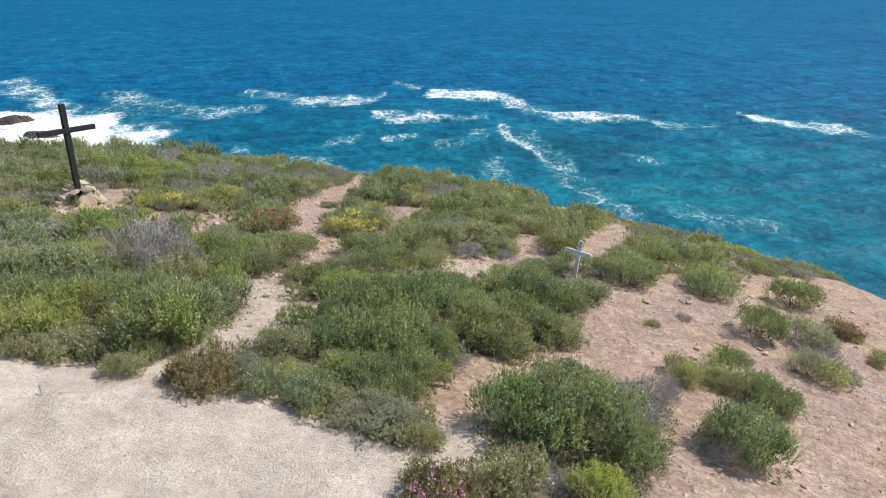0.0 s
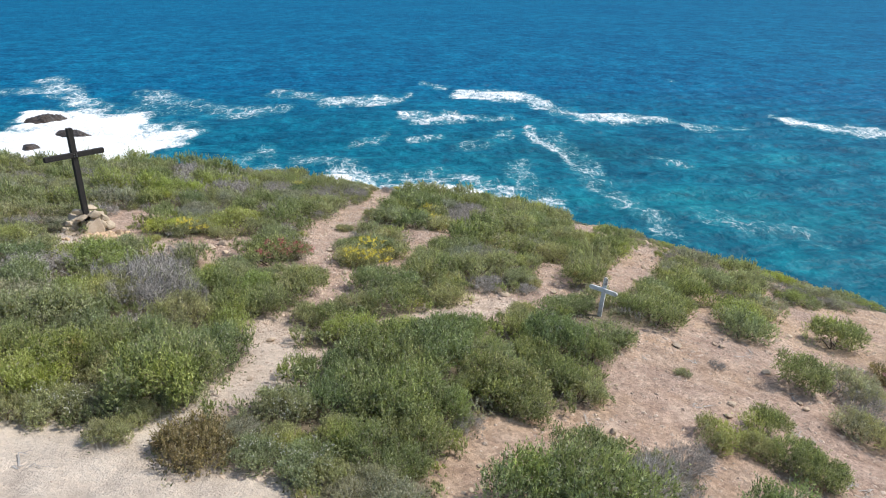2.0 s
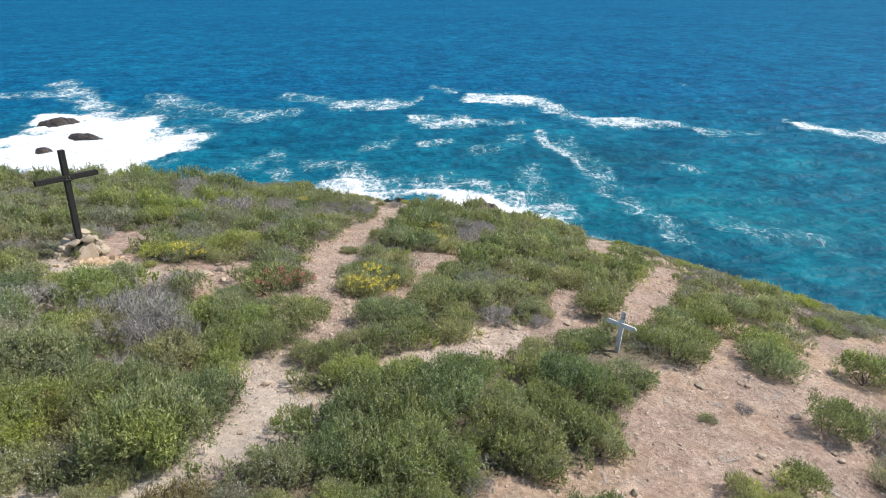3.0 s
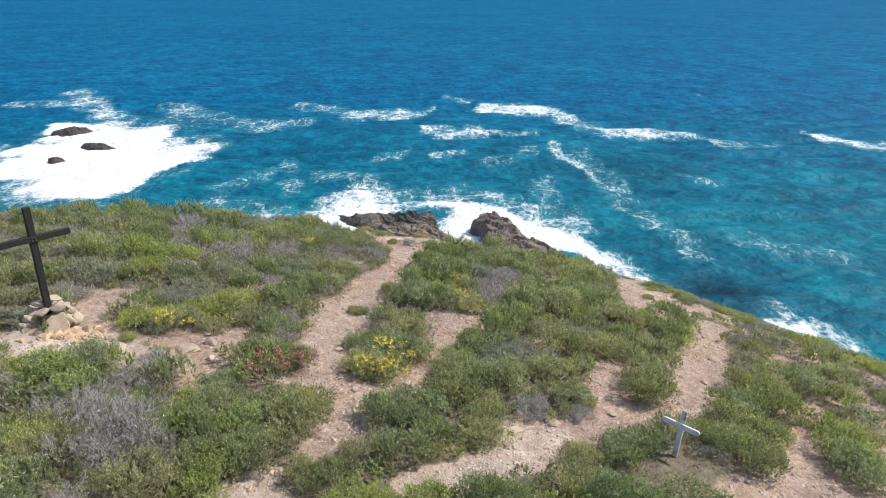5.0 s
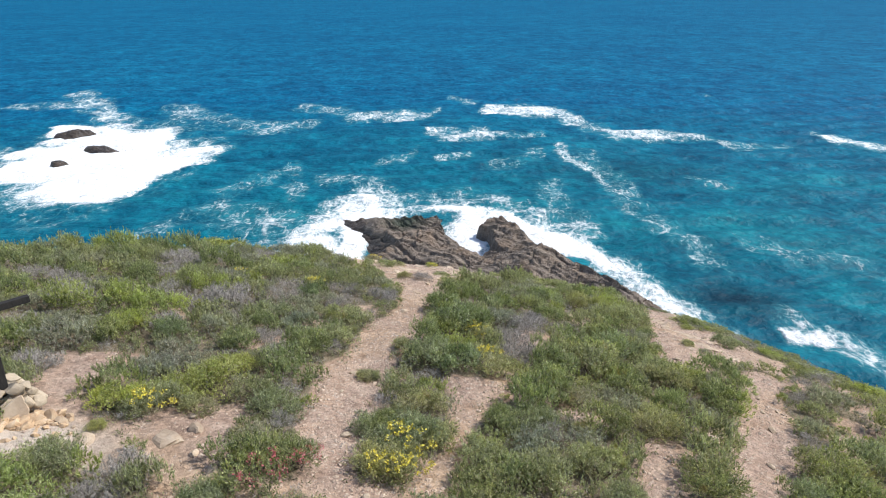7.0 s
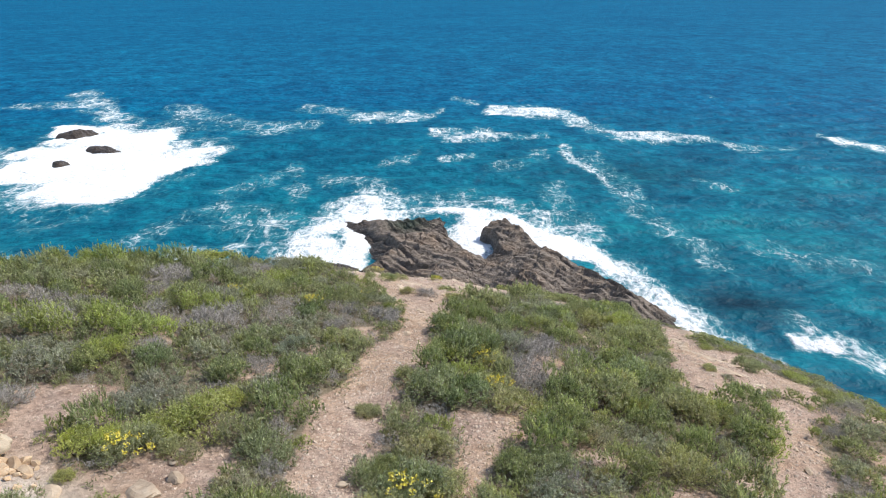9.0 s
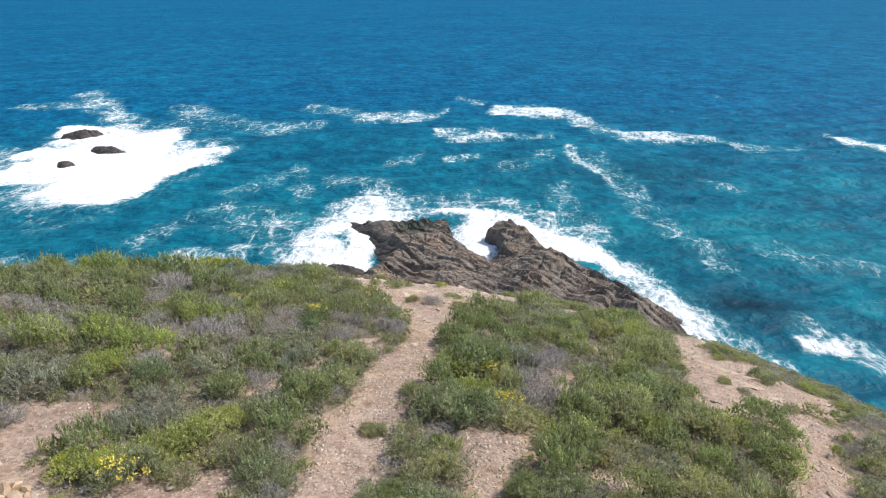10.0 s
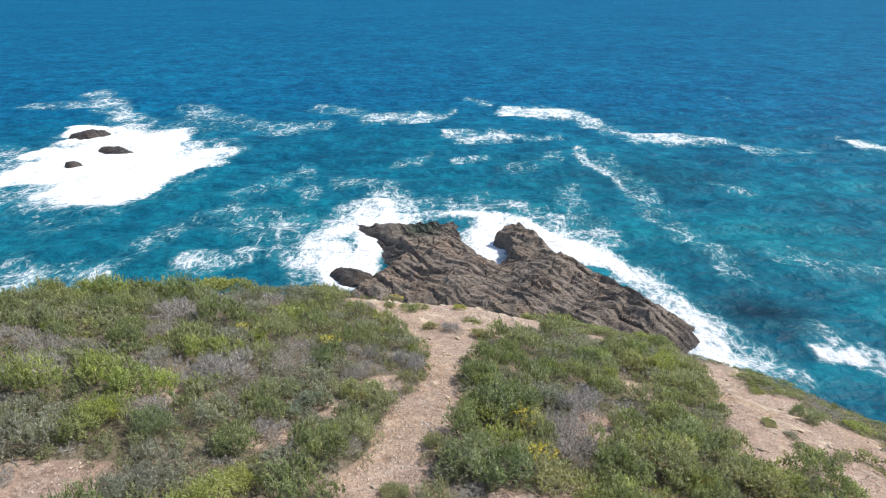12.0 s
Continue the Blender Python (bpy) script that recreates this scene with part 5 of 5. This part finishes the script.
# low ledges of bedrock that break the soil
LEDGES = [stone_mesh("ledge", 80 + i, STONE, 0.3, 0.34, 3) for i in range(4)]
for n in range(150):
    q = random.Random(600 + n)
    x, y = (q.uniform(-5.6, 0.4), q.uniform(30.2, 35.2)) if n < 112 else (q.uniform(6.2, 8.2), q.uniform(25, 32.5))
    if float(bare_gap(x, y)) > 0.1:
        continue
    r = q.uniform(0.06, 0.24)
    ob = new("rock_ledge", LEDGES[n % 4])
    ob.matrix_world = pose(x, y, float(land_z(x, y)) - 0.16 * r, q.uniform(-10, 4), q.uniform(-6, 6), -36 + q.uniform(-25, 25)) @ Matrix.Diagonal((r * q.uniform(1.2, 2.0), r * q.uniform(0.6, 0.9), r, 1))
    tagged(ob, "flat tan ledge of bedrock breaking the soil", "rock", "bedrock ledges")

# dry sticks lying on the ground
def fallen_stick(x, y, length, turn, seed):
    q = random.Random(seed)
    ob = tagged(new("fallen_stick", twigs_mesh("fallen_stick", DEAD, seed, 3, length, 0.03, 0.012, 0.95, 2)), "bleached dry stick lying on the soil", "stick", "fallen sticks")
    ob.matrix_world = pose(x, y, float(land_z(x, y)) + 0.01, 0, 0, turn) @ Matrix.Diagonal((1, 1, 0.18, 1))


for n, (x, y, length, turn) in enumerate(((3.1, 9.6, 0.5, 20), (4.6, 7.0, 0.6, -30), (4.3, 7.6, 0.4, 80), (6.9, 8.6, 0.5, 10), (-4.4, 6.8, 0.35, 60), (5.9, 12.6, 0.4, 140), (7.0, 13.4, 0.45, 40), (-3.4, 18.0, 0.3, 10), (-2.2, 22.4, 0.3, 75))):
    fallen_stick(x, y, length, turn, 800 + n)

q = random.Random(55)
count = 0
while count < 26:
    x, y = q.uniform(3.5, 12), q.uniform(6.2, 15)
    if float(polygon_gap(np.array(x), np.array(y), RIGHT)) < -0.1:
        fallen_stick(x, y, q.uniform(0.12, 0.32), q.uniform(0, 360), 840 + count)
        count += 1

# bleached branches of dead bushes that stick out of the scrub
for n, (x, y, r, h) in enumerate(((-5.5, 12.8, 0.7, 0.6), (-5.75, 12.35, 0.5, 0.5), (-6.5, 12.1, 0.7, 0.75), (-12.7, 28.9, 0.7, 0.9), (-9.25, 19.9, 0.5, 0.55), (8.6, 12.4, 0.6, 0.6), (4.25, 8.4, 0.5, 0.4), (-7.0, 13.3, 0.6, 0.55), (0.9, 23.6, 0.5, 0.5))):
    ob = tagged(new("dead_branch", twigs_mesh("dead_branch", DEAD, 1200 + n, 7, 1.0, 1.0, 0.022, 0.9, 3)), "bleached bare branch rising from the scrub", "branch", "dead branches")
    ob.matrix_world = pose(x, y, float(land_z(x, y)) - 0.02, 0, 0, 40 * n) @ Matrix.Diagonal((r, r, h, 1))

# gravel: small chips over all bare ground
gx = np.concatenate([rng.uniform(-14, 15, 52000), rng.uniform(-4, 1.4, 24000), rng.uniform(0, 9, 16000)])
gy = np.concatenate([rng.uniform(3.4, 35, 52000), rng.uniform(11, 36, 24000), rng.uniform(13, 33, 16000)])
gg = bare_gap(gx, gy)
on_plaza = polygon_gap(gx, gy, PLAZA) < 0
keep = (gg < 0.12) & (edge_gap(gx, gy) < 0.5) & (rng.random(92000) < np.where(on_plaza, 0.45, 1.0))
gx, gy = gx[keep], gy[keep]
size = np.where(on_plaza[keep], 0.45, 1.0) * np.where(rng.random(len(gx)) < 0.14, rng.uniform(0.026, 0.055, len(gx)), rng.uniform(0.009, 0.028, len(gx)))
octa = np.array([(1, 0, 0), (0, 1, 0), (-1, 0, 0), (0, -1, 0), (0.2, 0.1, 0.55), (0, 0, -0.6)], float)
jitter = 1 + rng.uniform(-0.45, 0.45, (len(gx), 6, 1))
turn = rng.uniform(0, 6.28, len(gx))
c, s = np.cos(turn)[:, None], np.sin(turn)[:, None]
pts = octa[None] * jitter * size[:, None, None]
px, py = pts[..., 0] * c - pts[..., 1] * s, pts[..., 0] * s + pts[..., 1] * c
verts = np.stack([px + gx[:, None], py + gy[:, None], pts[..., 2] + (land_z(gx, gy) + size * 0.12)[:, None]], -1).reshape(-1, 3)
tris = np.array([(0, 1, 4), (1, 2, 4), (2, 3, 4), (3, 0, 4), (1, 0, 5), (2, 1, 5), (3, 2, 5), (0, 3, 5)])
faces = (np.arange(len(gx))[:, None, None] * 6 + tris[None]).reshape(-1, 3)
tagged(new("gravel", mesh_from("gravel", verts, faces, CHIPS)), "loose chips of pale stone on the soil", "gravel", kind="stuff")


# ---- the dark cross and its cairn ----
def beam(bm, size, centre, bevel=0.008, taper=0.0):
    made = bmesh.ops.create_cube(bm, size=1)["verts"]
    for vert in made:
        k = 1 - taper * (vert.co.z + 0.5)
        vert.co = Vector((vert.co.x * size[0] * k, vert.co.y * size[1] * k, vert.co.z * size[2])) + Vector(centre)
    edges = list({e for vert in made for e in vert.link_edges})
    bmesh.ops.bevel(bm, geom=edges, offset=bevel, segments=2, affect="EDGES", profile=0.6)


def dark_cross():
    cross = tagged(new("wooden_cross"), "tall dark timber cross standing in a cairn of stones", "cross")
    foot = float(land_z(-8.64, 16.62))
    cross.matrix_world = pose(-8.64, 16.62, foot - 0.15, 0, 0, 52)
    top = 45.70 - foot + 0.15
    bm = bmesh.new()
    beam(bm, (0.13, 0.13, top), (0, 0, top / 2), 0.01)
    part("upright", bm, TIMBER, cross)
    bm = bmesh.new()
    beam(bm, (1.44, 0.12, 0.125), (0, -0.03, 45.035 - foot + 0.15), 0.01)
    part("crossbar", bm, TIMBER, cross)
    for side in (-0.032, 0.032):
        for lift in (-0.03, 0.03):
            bm = bmesh.new()
            bmesh.ops.create_cone(bm, cap_ends=True, segments=10, radius1=0.013, radius2=0.010, depth=0.03, matrix=pose(side, -0.10, 45.035 - foot + 0.15 + lift, 90))
            part("bolt", bm, STEEL, cross, "small bright steel bolt head")


def angular_stone(name, seed, material):
    """A block with flat broken faces and worn edges."""
    r = random.Random(seed)
    bm = bmesh.new()
    bmesh.ops.create_icosphere(bm, subdivisions=3, radius=1)
    planes = [(Vector((r.gauss(0, 1), r.gauss(0, 1), r.gauss(0, 1.3))).normalized(), r.uniform(0.42, 0.72)) for _ in range(8)]
    for vert in bm.verts:
        for n, d in planes:
            over = vert.co.dot(n) - d
            if over > 0:
                vert.co -= n * over
        vert.co *= 1.25 + 0.10 * noise.noise(vert.co * 3.0 + Vector((seed, 0, 0)))
    me = bpy.data.meshes.new(name)
    bm.to_mesh(me)
    bm.free()
    me.materials.append(material)
    return me


def cairn():
    ob = tagged(new("cairn"), "heap of large tan field stones and a slab around a cross", "cairn")
    cx, cy = -8.64, 16.62
    base = float(land_z(cx, cy))
    ob.matrix_world = pose(cx, cy, base, 0, 0, 35)
    kinds = [angular_stone("stone", 60 + i, CAIRN) for i in range(6)]
    r = random.Random(8)

    def block(x, y, z, a, b, c, turn=0.0):
        piece = new("stone", kinds[r.randrange(6)])
        piece.parent = ob
        piece.matrix_basis = pose(x, y, z, r.uniform(-9, 9), r.uniform(-9, 9), turn + r.uniform(-20, 20)) @ Matrix.Diagonal((a * 0.66, b * 0.66, c * 0.92, 1))

    # the stones that show one by one
    for row in ((-0.30, 0.08, 0.30, 0.21, 0.18, 0.17), (-0.36, -0.06, 0.10, 0.17, 0.20, 0.15), (-0.16, -0.15, 0.41, 0.24, 0.15, 0.10), (0.15, -0.10, 0.47, 0.24, 0.18, 0.13),
                (-0.12, 0.06, 0.56, 0.22, 0.16, 0.08), (0.17, 0.10, 0.60, 0.19, 0.15, 0.07), (0.34, -0.02, 0.44, 0.14, 0.14, 0.09), (0.40, 0.00, 0.30, 0.15, 0.14, 0.10),
                (0.42, -0.06, 0.15, 0.15, 0.15, 0.11), (0.38, -0.16, 0.05, 0.16, 0.13, 0.10), (-0.38, -0.20, 0.02, 0.14, 0.12, 0.09), (0.0, 0.12, 0.22, 0.36, 0.32, 0.28), (0.02, -0.14, 0.18, 0.30, 0.16, 0.20)):
        block(*row)
    for i in range(9):
        a = 0.2 + 2.7 * i / 8
        block(0.30 * math.cos(a), 0.08 + 0.28 * math.sin(a), 0.10 + 0.24 * (i % 2), 0.19, 0.16, 0.15, math.degrees(a))
    for row in ((-0.46, -0.02, 0.10, 0.22, 0.24, 0.17), (-0.40, 0.16, 0.12, 0.24, 0.24, 0.19), (0.46, 0.08, 0.12, 0.24, 0.22, 0.18), (0.44, -0.14, 0.08, 0.22, 0.2, 0.14), (-0.44, -0.18, 0.06, 0.2, 0.18, 0.12), (0.30, -0.24, 0.24, 0.2, 0.18, 0.14), (-0.34, 0.02, 0.24, 0.22, 0.2, 0.16)):
        block(*row)
    # the large slab leaning on the front of the heap
    bm = bmesh.new()
    outline = [(-0.30, 0.0), (0.28, 0.02), (0.31, 0.14), (0.25, 0.42), (0.18, 0.40), (-0.10, 0.20), (-0.31, 0.13)]
    low = [bm.verts.new((x, -0.05, z)) for x, z in outline]
    high = [bm.verts.new((x * 0.96, 0.06, z * 0.97)) for x, z in outline]
    bm.faces.new(low)
    bm.faces.new(high[::-1])
    for i in range(7):
        bm.faces.new((low[i], high[i], high[(i + 1) % 7], low[(i + 1) % 7])[::-1])
    bmesh.ops.recalc_face_normals(bm, faces=bm.faces)
    bmesh.ops.bevel(bm, geom=bm.edges[:], offset=0.014, segments=1, affect="EDGES")
    slab = part("slab", bm, STONE, ob, "large flat tan slab")
    slab.matrix_basis = pose(-0.05, -0.40, -0.02, -16, 0, -4) @ Matrix.Diagonal((1.25, 1, 1.08, 1))
    # ochre rubble that has slid to the front
    rubble = [angular_stone("rubble_stone", 160 + i, OCHRE) for i in range(4)]
    c, s = math.cos(radians(35)), math.sin(radians(35))
    for n in range(60):
        far = n >= 34
        u, v = (r.uniform(-0.75, 0.95), r.uniform(-1.25, -0.5)) if far else (r.gauss(0.28, 0.26), r.gauss(-0.56, 0.11))
        size = r.uniform(0.03, 0.07) if far else r.uniform(0.05, 0.13)
        x, y = cx + u * c - v * s, cy + u * s + v * c
        piece = new("rubble_stone", rubble[n % 4])
        piece.matrix_world = pose(x, y, float(land_z(x, y)) + 0.25 * size, r.uniform(-20, 20), r.uniform(-20, 20), r.uniform(0, 360)) @ Matrix.Diagonal((size * 1.2, size, size * 0.8, 1))
        tagged(piece, "broken pale ochre stone on bare soil", "stone", "rubble by the cairn")


dark_cross()
cairn()


# ---- the small white cross ----
def rounded_board(bm, length, width, thick, both=True):
    """A board along z with rounded ends, lying in x and z."""
    pts, r = [], width / 2
    for k in range(9):
        a = math.pi * k / 8
        pts.append((r * math.cos(a), length / 2 - r + r * math.sin(a)))
    if both:
        for k in range(9):
            a = math.pi + math.pi * k / 8
            pts.append((r * math.cos(a), -length / 2 + r + r * math.sin(a)))
    else:
        pts += [(-r, -length / 2), (r, -length / 2)]
    front = [bm.verts.new((x, -thick / 2, z)) for x, z in pts]
    back = [bm.verts.new((x, thick / 2, z)) for x, z in pts]
    bm.faces.new(front)
    bm.faces.new(back[::-1])
    n = len(pts)
    for i in range(n):
        bm.faces.new((front[i], back[i], back[(i + 1) % n], front[(i + 1) % n]))
    bmesh.ops.recalc_face_normals(bm, faces=bm.faces)


def white_cross():
    foot = float(land_z(4.3, 14.42))
    cross = tagged(new("memorial_cross"), "small weathered white memorial cross among shrubs", "cross")
    cross.matrix_world = pose(4.22, 14.42, foot - 0.1, -4, 3, -38)
    top = 42.85 - foot + 0.1
    bm = bmesh.new()
    rounded_board(bm, top, 0.095, 0.038, False)
    bmesh.ops.translate(bm, verts=bm.verts, vec=(0, 0, top / 2))
    part("upright", bm, PAINT, cross)
    bm = bmesh.new()
    rounded_board(bm, 0.70, 0.095, 0.038)
    bmesh.ops.rotate(bm, verts=bm.verts, cent=(0, 0, 0), matrix=Matrix.Rotation(radians(90), 3, "Y"))
    bmesh.ops.translate(bm, verts=bm.verts, vec=(0, -0.047, 42.55 - foot + 0.1))
    part("crossbar", bm, PAINT, cross)


white_cross()
